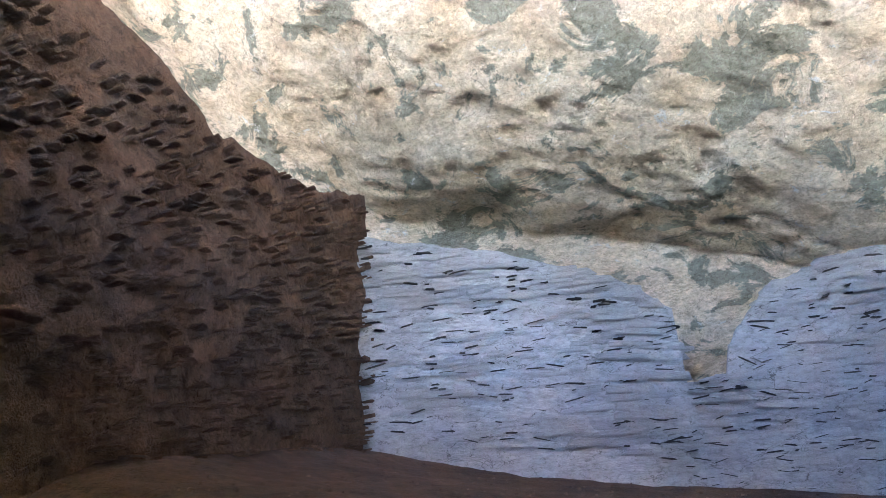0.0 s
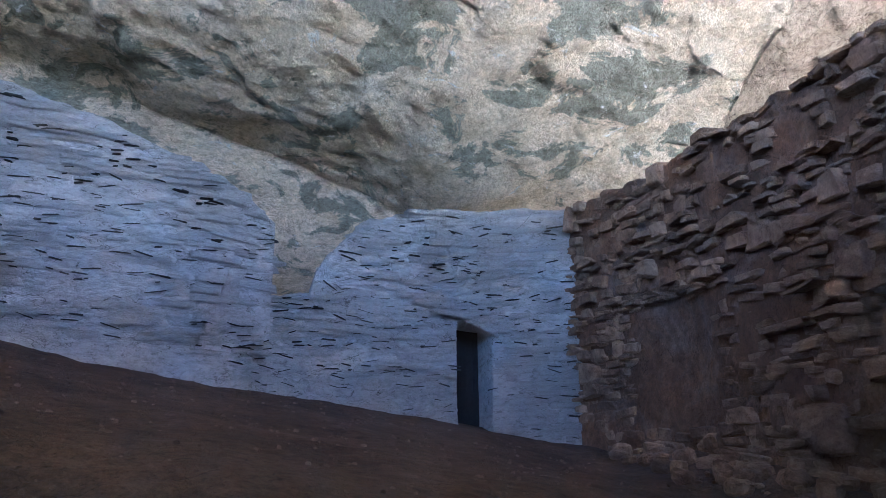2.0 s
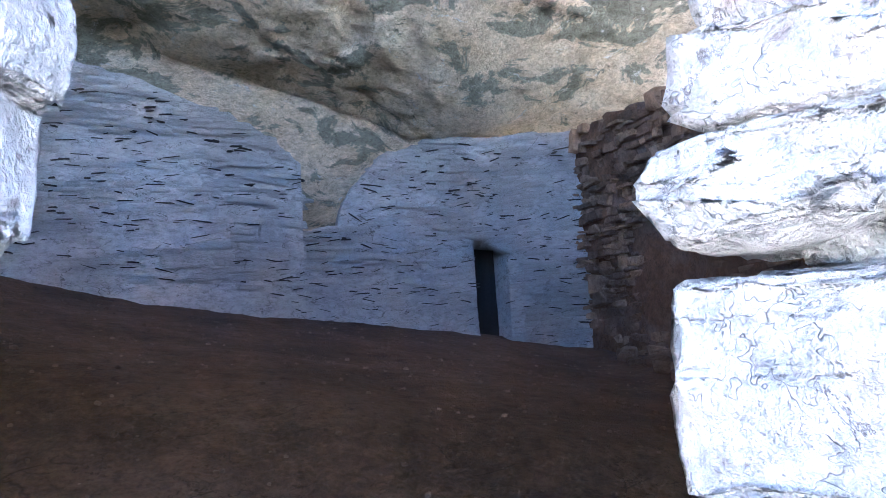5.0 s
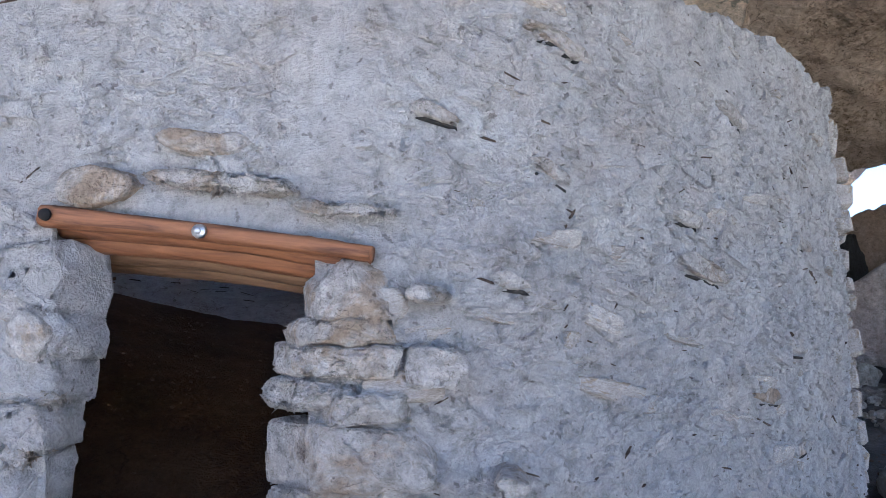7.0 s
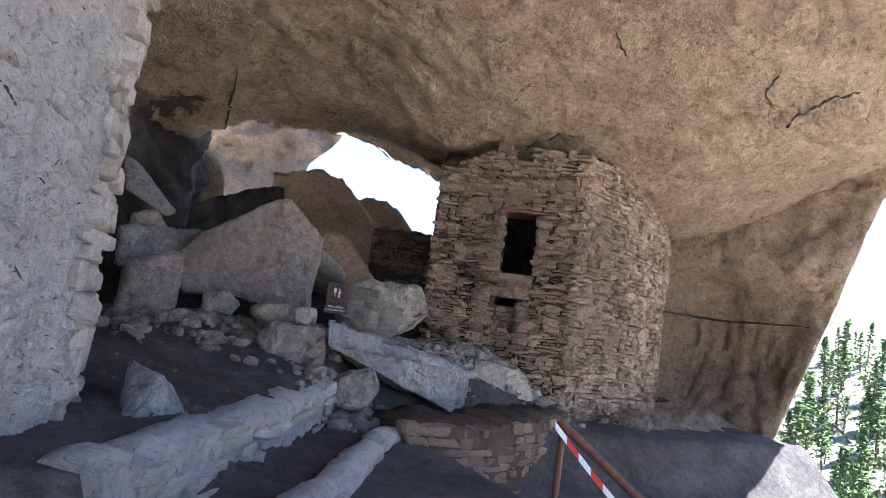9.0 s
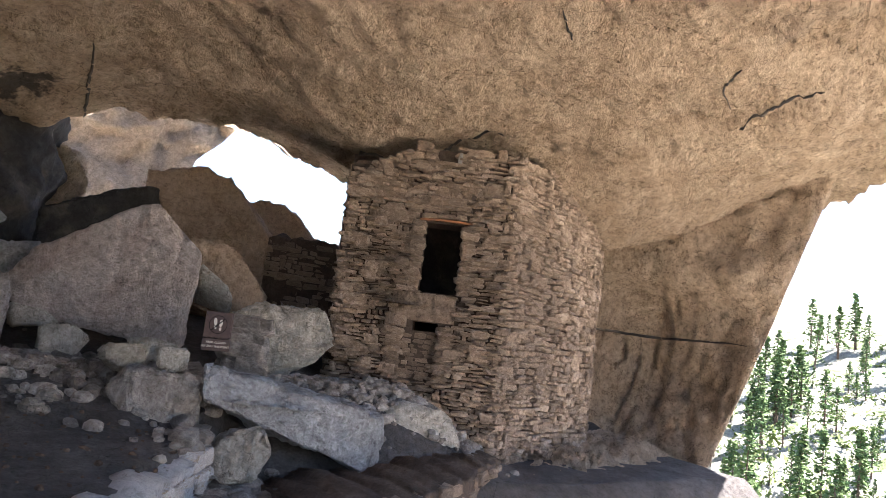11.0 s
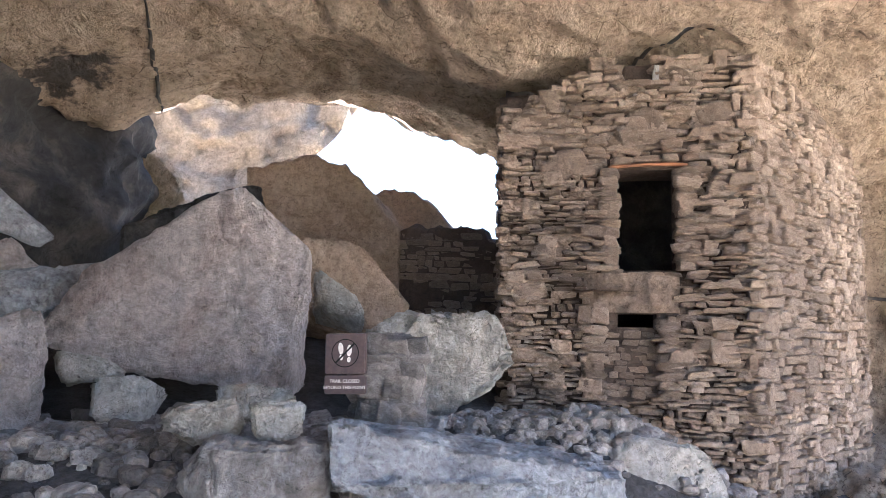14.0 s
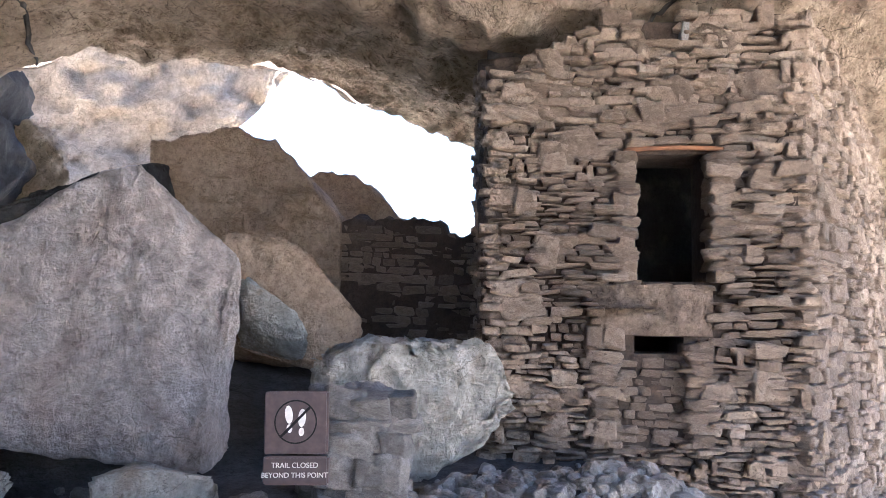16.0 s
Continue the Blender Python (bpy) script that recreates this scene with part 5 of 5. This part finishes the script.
st = courses([(8.05, 8.9), (8.6, 8.5), (9.4, 7.95)], [(0, 1.4), (1, 1.4)], [(0, 2.6), (0.7, 2.58), (0.72, 2.46), (1, 2.45)], 42, (0.04, 0.09), (0.08, 0.26), 0.1, 0.02)
set_stones(st, M_TOWER, dw, 200, (8.5, 8.6, 2.2))

# ---- steps of the trail and the retaining wall ----
def kerb(name, a, b, width, z0, z1, seed, label):
    k = thick_wall(name, [a, b], [(a[0] - width * 0.8, a[1] + width * 0.6), (b[0] - width * 0.8, b[1] + width * 0.6)], [(0, -0.3), (1, -0.1)], [(0, z0), (1, z1)], M_PALE, 0.04, 70, 14, seed=seed, ragged=0.04, label=label, category="step")
    d = Vector((b[0] - a[0], b[1] - a[1]))
    st = courses([a, b], [(0, -0.05), (1, 0.05)], [(0, z0 - 0.01), (1, z1 - 0.01)], 60 + seed, (0.06, 0.13), (0.12, 0.34), 0.16, 0.03, tilt=5, sparse=0.1)
    set_stones(st, M_PALE_STONE, k, 150)
    return k


kerb("trail_step", (4.0, 1.45), (6.25, 4.5), 0.3, 0.5, 0.62, 1, "low pale mortared stone kerb edging the terrace")
kerb("trail_step", (4.75, 1.3), (6.5, 3.7), 0.22, 0.28, 0.36, 2, "second pale stone step below the terrace")
ret = thick_wall("retaining_wall", [(6.5, 3.55), (6.95, 3.5), (7.9, 3.9), (9.1, 4.7)], [(6.5, 4.4), (7.1, 4.6), (7.9, 4.8), (9.0, 5.3)], [(0, -1.0), (1, -1.0)], [(0, 0.42), (0.3, 0.45), (1, 0.5)], M_MORTAR, 0.04, 60, 30, seed=8,
                 label="dark dry-stone retaining wall below the tower", category="retaining wall")
st = courses([(6.5, 3.55), (6.95, 3.5), (7.9, 3.9), (9.1, 4.7)], [(0, -0.4), (1, -0.4)], [(0, 0.4), (1, 0.48)], 43, (0.05, 0.1), (0.1, 0.3), 0.14, 0.03)
set_stones(st, M_TOWER, ret, 200, (7.2, 3.6, 0.2))

# ---- more rocks at the dark end ----
hull_rock("leaning_slab", [(4.35, 6.75, 2.62), (4.5, 6.72, 2.55), (4.98, 6.84, 2.12), (4.9, 6.9, 2.05), (4.4, 6.8, 2.25), (4.5, 7.2, 2.6), (5.0, 7.2, 2.15), (4.4, 7.2, 2.3)], M_GREYSLAB, 4, 0.015, 21, 0.012, label="thin pale slab leaning in the dark corner", category="rock slab")
hull_rock("corner_rock", [(4.55, 6.8, 2.02), (4.75, 6.78, 2.1), (4.95, 6.85, 1.9), (5.0, 6.85, 1.75), (4.6, 6.8, 1.6), (4.7, 7.3, 2.05), (5.0, 7.2, 1.7), (4.5, 7.2, 1.6)], M_BOULDER, 4, 0.03, 22, 0.015, label="grey rock wedged in the dark corner", category="rock")
hull_rock("buried_slab", [(4.4, 6.6, 1.85), (4.9, 6.55, 1.78), (5.3, 6.75, 1.98), (5.35, 6.8, 1.8), (4.8, 6.5, 1.5), (4.4, 6.5, 1.4), (4.8, 7.2, 1.85), (5.3, 7.1, 1.7)], M_GREYSLAB, 4, 0.02, 23, 0.02, label="long pale slab behind the great boulder", category="rock slab")
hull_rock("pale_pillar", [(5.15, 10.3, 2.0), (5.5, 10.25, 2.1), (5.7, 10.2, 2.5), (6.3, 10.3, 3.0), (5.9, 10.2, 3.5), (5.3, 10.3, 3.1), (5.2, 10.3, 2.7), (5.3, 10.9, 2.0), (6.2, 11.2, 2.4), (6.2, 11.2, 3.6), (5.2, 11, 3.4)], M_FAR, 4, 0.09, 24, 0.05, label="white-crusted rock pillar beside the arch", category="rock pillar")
hull_rock("under_slab", [(5.02, 6.3, 1.42), (5.3, 6.15, 1.38), (5.4, 6.15, 1.28), (5.1, 6.25, 1.25), (5.2, 6.6, 1.4), (5.45, 6.5, 1.3), (5.1, 6.6, 1.2)], M_PALEBOULDER, 4, 0.015, 25, 0.02, label="flat stone wedged under the great boulder", category="rock")
hull_rock("under_slab", [(5.2, 5.95, 1.3), (5.45, 5.85, 1.32), (5.62, 5.9, 1.22), (5.5, 5.8, 1.05), (5.2, 5.85, 1.05), (5.4, 6.3, 1.28), (5.6, 6.2, 1.1)], M_PALEBOULDER, 4, 0.02, 26, 0.02, label="rounded rock propping the great boulder", category="rock")
hull_rock("under_slab", [(5.78, 5.55, 1.26), (5.95, 5.45, 1.28), (6.2, 5.45, 1.24), (6.22, 5.5, 1.1), (5.8, 5.5, 1.1), (6.0, 5.8, 1.26), (6.2, 5.75, 1.12)], M_PALEBOULDER, 4, 0.012, 27, 0.015, label="flat pale stone before the great boulder", category="rock")

# near-black block added where only a shaded gap shows
hull_rock("sooty_rock", [(5.5, 9.0, 2.3), (5.52, 8.95, 2.5), (5.9, 8.9, 2.66), (6.46, 8.9, 2.93), (6.78, 8.95, 3.02), (7.0, 9.0, 2.2), (5.5, 8.9, 1.2), (7.0, 8.8, 1.2), (5.7, 9.5, 2.5), (6.9, 9.4, 2.9), (7.0, 9.4, 1.2), (5.6, 9.4, 1.2)], M_BLACKROCK, 4, 0.03, 28, 0.03,
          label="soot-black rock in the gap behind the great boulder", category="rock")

# big stones set in the foot of the long room wall
for x, y, z, l, h, k in ((3.47, 3.15, 1.3, 0.68, 0.4, 2), (3.44, 4.05, 1.38, 0.44, 0.28, 5), (3.3, 5.15, 1.3, 0.34, 0.16, 1)):
    o = new("stone", rough_pool(M_BROWN_STONE)[k])
    o.matrix_world = pose(x + 0.06, y, z, 0, 0, 92) @ Matrix.Diagonal((l, 0.34, h, 1))
    o.parent = front_right

# ---- the sign ----
sign = empty("trail_sign", (6.38, 5.225, 1.235), label="small brown trail-closed sign with crossed-out footprints", category="sign")
sign.rotation_euler = (radians(-4), radians(-1.5), radians(-36))


def board(w, h, d, soft=0.006):
    bm = bmesh.new()
    bmesh.ops.create_cube(bm, size=1.0)
    for v in bm.verts:
        v.co = Vector((v.co.x * w, v.co.y * d, v.co.z * h))
    bmesh.ops.bevel(bm, geom=list(bm.edges), offset=soft, segments=2, affect='EDGES')
    return bm


o = part("picture_panel", board(0.218, 0.208, 0.03), M_SIGN, sign)
o.location = (0, 0, 0.208)
o = part("text_panel", board(0.222, 0.094, 0.034), M_SIGN, sign)
o.location = (0.002, 0, 0.05)
bm = bmesh.new()
for k in range(48):
    a, b = 2 * math.pi * k / 48, 2 * math.pi * (k + 1) / 48
    q = [bm.verts.new((r * math.cos(t), y, r * math.sin(t))) for y in (0, -0.004) for t, r in ((a, 0.068), (b, 0.068), (b, 0.073), (a, 0.073))]
    for f in ((4, 5, 6, 7), (0, 4, 7, 3), (1, 2, 6, 5)):
        bm.faces.new([q[i] for i in f])
o = part("ring", bm, M_DARK, sign)
o.location = (0.0, -0.0155, 0.21)
o = part("slash", board(0.146, 0.009, 0.004, 0.001), M_DARK, sign)
o.location, o.rotation_euler = (0, -0.0205, 0.21), (0, radians(-45), 0)


def foot(side):
    bm = bmesh.new()
    for cx, cz, rx, rz in ((0, 0.018, 0.013, 0.03), (0.002 * side, -0.028, 0.009, 0.014)):
        ring = [bm.verts.new((cx + rx * math.cos(2 * math.pi * k / 20), -0.003, cz + rz * math.sin(2 * math.pi * k / 20))) for k in range(20)]
        back = [bm.verts.new((v.co.x, 0, v.co.z)) for v in ring]
        bm.faces.new(ring)
        for k in range(20):
            bm.faces.new((ring[k], back[k], back[(k + 1) % 20], ring[(k + 1) % 20]))
    return bm


for sx, sz in ((-0.022, 0.216), (0.02, 0.205)):
    o = part("footprint", foot(1 if sx > 0 else -1), M_SIGNPALE, sign, "cream painted footprint")
    o.location, o.rotation_euler = (sx, -0.0155, sz), (0, radians(-6 if sx < 0 else 4), 0)


def lettering(text, size, place, parent, material):
    cu = bpy.data.curves.new("lettering", 'FONT')
    cu.body, cu.size, cu.extrude, cu.align_x = text, size, 0.001, 'CENTER'
    tmp = bpy.data.objects.new("lettering", cu)
    scene.collection.objects.link(tmp)
    bpy.context.view_layer.update()
    me = bpy.data.meshes.new_from_object(tmp.evaluated_get(bpy.context.evaluated_depsgraph_get()))
    bpy.data.objects.remove(tmp)
    me.materials.clear()
    me.materials.append(material)
    ob = new("lettering", me)
    ob.parent = parent
    ob.location, ob.rotation_euler = place, (radians(90), 0, 0)
    return ob


lettering("TRAIL CLOSED", 0.024, (0.0, -0.0185, 0.06), sign, M_SIGNPALE)
lettering("BEYOND THIS POINT", 0.0235, (0.0, -0.0185, 0.028), sign, M_SIGNPALE)

# ---- handrail with a striped ribbon ----
rail = empty("handrail", (6.78, 2.0, 0.0), label="dark rusty steel handrail with a red and white ribbon", category="handrail")
ra, rb = Vector((6.76, 2.05, 0.75)), Vector((7.5, 1.1, -0.12))
bm = pole((rb - ra).length, 0.03, 5)
o = part("rail", bm, M_RUST, smooth=True)
o.matrix_world = Matrix.Translation(ra) @ (rb - ra).to_track_quat('X', 'Z').to_matrix().to_4x4()
own(o, rail)
for k in (0.02, 0.9):
    q = ra.lerp(rb, k)
    bm = pole(1.2, 0.022, 6)
    o = part("post", bm, M_RUST, smooth=True)
    o.matrix_world = pose(q.x, q.y, q.z, 0, 90, 0)
    own(o, rail)
for k in range(14):
    q0, q1 = ra.lerp(rb, k / 14), ra.lerp(rb, (k + 1) / 14)
    sag = lambda t: -0.05 - 0.1 * math.sin(math.pi * t)
    side = Vector((-0.05, -0.03, 0))
    bm = bmesh.new()
    c = [q0 + side + Vector((0, 0, sag(k / 14))), q1 + side + Vector((0, 0, sag((k + 1) / 14)))]
    vs = [bm.verts.new(p) for p in (c[0], c[1], c[1] + Vector((0.0, 0.01, 0.05)), c[0] + Vector((0.0, 0.01, 0.05)), c[0] + Vector((0.004, 0.004, 0)), c[1] + Vector((0.004, 0.004, 0)), c[1] + Vector((0.004, 0.014, 0.05)), c[0] + Vector((0.004, 0.014, 0.05)))]
    for f in ((0, 1, 2, 3), (7, 6, 5, 4), (0, 4, 5, 1), (3, 2, 6, 7), (0, 3, 7, 4), (1, 5, 6, 2)):
        bm.faces.new([vs[i] for i in f])
    own(part("ribbon_stripe", bm, M_RED if k % 2 else M_WHITE), rail)


# ---- rubble ----
def scatter(count, where, sizes, material, floor, seed, single=0, group="", name="rubble_stone", label="", sink=0.3):
    """Loose stones: the first ones things of their own, the others joined."""
    rnd = random.Random(seed)
    big, pool = rough_pool(material), stone_pool(material, True)
    verts, faces = [], []
    for k in range(count):
        x, y = where(rnd)
        s = sizes[0] + (sizes[1] - sizes[0]) * rnd.random() ** 2.2
        if k < single:
            s = sizes[0] + (sizes[1] - sizes[0]) * (0.35 + 0.65 * rnd.random())
        hgt = s * rnd.uniform(0.45, 0.8)
        m = pose(x, y, floor(x, y) + hgt * (0.5 - sink), rnd.uniform(-14, 14), rnd.uniform(-14, 14), rnd.uniform(0, 360)) @ Matrix.Diagonal((s, s * rnd.uniform(0.6, 0.95), hgt, 1))
        if k < single:
            o = new(name, big[rnd.randrange(8)])
            o.matrix_world = m
            tagged(o, label, "stone", group)
        else:
            me, co, fs = pool[rnd.randrange(14)]
            base, w = len(verts), np.array(m)
            verts.extend((co @ w[:3, :3].T + w[:3, 3]).tolist())
            faces.extend(tuple(base + i for i in f) for f in fs)
    if verts:
        mesh_ob("gravel", verts, faces, material, smooth=False, label="loose small stones and grit on the ground", category="gravel", kind="stuff")


def box(x0, x1, y0, y1):
    return lambda rnd: (rnd.uniform(x0, x1), rnd.uniform(y0, y1))


def by_line(a, b, w):
    def f(rnd):
        t = rnd.random()
        return (a[0] + (b[0] - a[0]) * t + rnd.gauss(0, w), a[1] + (b[1] - a[1]) * t + rnd.gauss(0, w))
    return f


scatter(900, by_line((6.0, 5.5), (8.0, 5.35), 0.2), (0.03, 0.11), M_RUBBLE, ground_z, 51, 60, "rubble round the sign", label="grey broken stone in the rubble by the sign")
scatter(700, by_line((4.6, 5.5), (5.9, 5.5), 0.35), (0.03, 0.16), M_RUBBLE, ground_z, 52, 45, "rubble under the boulder", label="grey broken stone below the great boulder")
scatter(300, by_line((7.9, 5.5), (9.0, 4.9), 0.15), (0.04, 0.15), M_RUBBLE, ground_z, 53, 25, "rubble at the tower foot", label="brown broken stone at the tower foot")
scatter(260, box(4.1, 6.0, 2.0, 5.0), (0.012, 0.05), M_GRAVEL, ground_z, 54)
scatter(160, by_line((5.9, 4.3), (6.6, 4.3), 0.18), (0.05, 0.2), M_RUBBLE, ground_z, 57, 22, "rubble below the slab", label="broken stone below the grey slab")
scatter(60, by_line((3.0, 2.2), (3.25, 3.3), 0.13), (0.07, 0.24), M_BROWN_STONE, room_floor_z, 55, 34, "fallen wall stones", label="fallen brown stone at the foot of the wall", sink=0.15)
scatter(70, by_line((3.15, 3.6), (2.9, 6.0), 0.1), (0.04, 0.18), M_BROWN_STONE, room_floor_z, 58, 18, "fallen wall stones", label="fallen brown stone at the foot of the wall", sink=0.15)
scatter(1400, box(-1.8, 3.2, 1.0, 6.2), (0.01, 0.03), M_GRAVEL, room_floor_z, 56)


# ---- pines across the canyon ----
def pine(seed):
    rnd = random.Random(seed)
    tree = empty("pine_tree", (0, 0, 0))
    h = 9.0
    bm = bmesh.new()
    bmesh.ops.create_cone(bm, cap_ends=True, segments=7, radius1=0.2, radius2=0.02, depth=h)
    bmesh.ops.translate(bm, verts=bm.verts, vec=(0, 0, h / 2))
    for k in range(26):
        z = h * (0.15 + 0.8 * k / 26)
        a = rnd.uniform(0, 6.28)
        l = (1.9 * (1 - z / h) + 0.25) * rnd.uniform(0.6, 1)
        base = Vector((0, 0, z))
        tip = base + Vector((math.cos(a) * l, math.sin(a) * l, 0.12 * l))
        side = Vector((-math.sin(a), math.cos(a), 0)) * 0.03
        v = [bm.verts.new(p) for p in (base + side, base - side, base + Vector((0, 0, 0.06)), tip)]
        for f in ((0, 1, 3), (1, 2, 3), (2, 0, 3)):
            bm.faces.new([v[i] for i in f])
    part("trunk", bm, M_BARK, tree)
    verts, faces = [], []
    for k in range(330):
        z = h * (0.2 + 0.8 * rnd.random() ** 0.9)
        rmax = 1.9 * (1 - z / h) + 0.22
        a, d = rnd.uniform(0, 6.28), rmax * rnd.random() ** 0.6
        if fbm((math.cos(a) * 1.5 + seed, math.sin(a) * 1.5, z * 0.8), 1.0) < -0.25:
            continue
        c = Vector((math.cos(a) * d, math.sin(a) * d, z + 0.1 * d))
        s = rnd.uniform(0.16, 0.34)
        base = len(verts)
        for _ in range(5):
            verts.append(c + Vector((rnd.gauss(0, s * 0.8), rnd.gauss(0, s * 0.8), rnd.gauss(0, s * 0.45))))
        faces += [(base, base + 1, base + 2), (base, base + 2, base + 3), (base + 1, base + 3, base + 4), (base, base + 3, base + 1), (base + 2, base + 3, base + 4)]
    mesh_ob("crown", verts, faces, M_NEEDLES, tree, smooth=False)
    return tree


pines = [pine(k) for k in range(4)]
for t_ in pines:
    tagged(t_, "tall dark green pine on the sunlit canyon side", "tree", "canyon pines")
rt = random.Random(77)
spots = []
while len(spots) < 260:
    a, d = (rt.uniform(0.28, 0.66) if len(spots) < 225 else rt.uniform(-0.8, 1.1)), 30 + 90 * rt.random() ** 0.8
    x, y = 5 + d * math.cos(a), 2 + d * math.sin(a)
    spots.append((x, y))
for n in range(34):
    a, d = rt.uniform(1.0, 1.75), rt.uniform(45, 110)
    spots.append((7 + d * math.cos(a), 8 + d * math.sin(a)))
for n, (x, y) in enumerate(spots):
    s = rt.uniform(0.3, 0.95)
    m = pose(x, y, ground_z(x, y) - 0.2, rt.uniform(-3, 3), rt.uniform(-3, 3), rt.uniform(0, 360))
    if n < 4:
        pines[n].matrix_world = m
        pines[n].scale = (0.6, 0.6, 0.7)
    else:
        c = copy_thing(pines[n % 4], m)
        c.scale = (s, s, s * rt.uniform(0.95, 1.25))
for n in range(40):
    a, d = rt.uniform(-0.6, 0.9), rt.uniform(24, 90)
    x, y = 5 + d * math.cos(a), 2 + d * math.sin(a)
    s = rt.uniform(0.8, 3.5)
    o = new("canyon_rock", rough_pool(M_TUFF, 3)[n % 8])
    o.matrix_world = pose(x, y, ground_z(x, y) + 0.1 * s, rt.uniform(-10, 10), rt.uniform(-10, 10), rt.uniform(0, 360)) @ Matrix.Diagonal((s * 1.5, s, s * 0.8, 1))
    tagged(o, "pale rock outcrop on the sunlit canyon side", "rock", "canyon rocks")

# low scrub between the trees
verts, faces = [], []
for n in range(2600):
    a, d = rt.uniform(0.2, 0.75), 26 + 95 * rt.random()
    x, y = 5 + d * math.cos(a), 2 + d * math.sin(a)
    if fbm((x, y, 0), 0.09) < -0.15:
        continue
    c, s = Vector((x, y, ground_z(x, y) + 0.25)), rt.uniform(0.3, 0.8)
    for _ in range(7):
        k = len(verts)
        p = c + Vector((rt.gauss(0, s * 0.7), rt.gauss(0, s * 0.7), abs(rt.gauss(0, s * 0.5))))
        verts += [p + Vector((rt.gauss(0, s * 0.4), rt.gauss(0, s * 0.4), rt.gauss(0, s * 0.4))) for _ in range(3)]
        faces.append((k, k + 1, k + 2))
mesh_ob("scrub", verts, faces, M_SCRUB, smooth=False, label="light green scrub on the rocky canyon side", category="scrub", kind="stuff")
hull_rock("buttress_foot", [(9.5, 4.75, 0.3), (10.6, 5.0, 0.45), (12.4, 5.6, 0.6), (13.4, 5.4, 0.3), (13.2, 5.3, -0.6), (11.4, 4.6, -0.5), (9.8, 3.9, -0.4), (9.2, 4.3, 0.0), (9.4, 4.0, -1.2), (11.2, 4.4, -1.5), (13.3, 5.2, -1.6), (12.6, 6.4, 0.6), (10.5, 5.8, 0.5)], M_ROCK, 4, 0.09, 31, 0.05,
          label="sloping buff rock below the tower and buttress", category="rock")
# cracks across the roof: thin clefts that follow its surface
for line in ([(5.45, 7.2), (5.6, 8.0), (5.78, 8.9), (5.85, 9.3)], [(8.75, 6.3), (8.85, 6.0), (8.95, 5.6), (9.2, 5.3)], [(9.9, 3.0), (10.1, 3.3), (10.4, 3.4)], [(8.2, 3.6), (8.5, 3.75)], [(10.9, 2.7), (10.7, 3.1), (10.75, 3.5)]):
    pts = eased([Vector(p) for p in line], 24, 1)
    verts, faces = [], []
    for i, p in enumerate(pts):
        w = 0.016 * math.sin(math.pi * (i + 0.4) / 25.0) + 0.003
        wig = 0.03 * fbm((p.x * 3, p.y * 3, 0), 2.0)
        z = roof_z(p.x + wig, p.y + wig * 0.5)
        c = Vector((p.x + wig, p.y, z))
        verts += [c + Vector((-w, 0, -0.012)), c + Vector((0, 0, 0.03)), c + Vector((w, 0, -0.012))]
    for i in range(len(pts) - 1):
        k = 3 * i
        faces += [(k, k + 3, k + 4, k + 1), (k + 1, k + 4, k + 5, k + 2), (k, k + 2, k + 5, k + 3)]
    # the strip's near-black colour carries the shade inside the crack
    mesh_ob("trim_roof_cleft", verts, faces, M_BLACKROCK, label="dark crack across the cave roof", category="crack", kind="structure")
# the level crack in the buttress behind the tower
verts, faces = [], []
for i in range(41):
    u = 0.2 + 0.3 * i / 40
    z = 2.0 + 0.03 * fbm((u * 9, 0, 0), 1.3) - 0.1 * max(0.0, u - 0.4)
    c, w = side_rock(u, (z + 3) / 8), 0.016 * math.sin(math.pi * (i + 0.4) / 41) + 0.004
    verts += [c + Vector((-0.022, -0.02, -w)), c + Vector((0.05, 0.03, 0)), c + Vector((-0.022, -0.02, w))]
for i in range(40):
    k = 3 * i
    faces += [(k, k + 3, k + 4, k + 1), (k + 1, k + 4, k + 5, k + 2), (k, k + 2, k + 5, k + 3)]
# near-black sliver in place of the cleft's own shade
mesh_ob("trim_buttress_cleft", verts, faces, M_BLACKROCK, label="dark level crack in the rock buttress", category="crack", kind="structure")
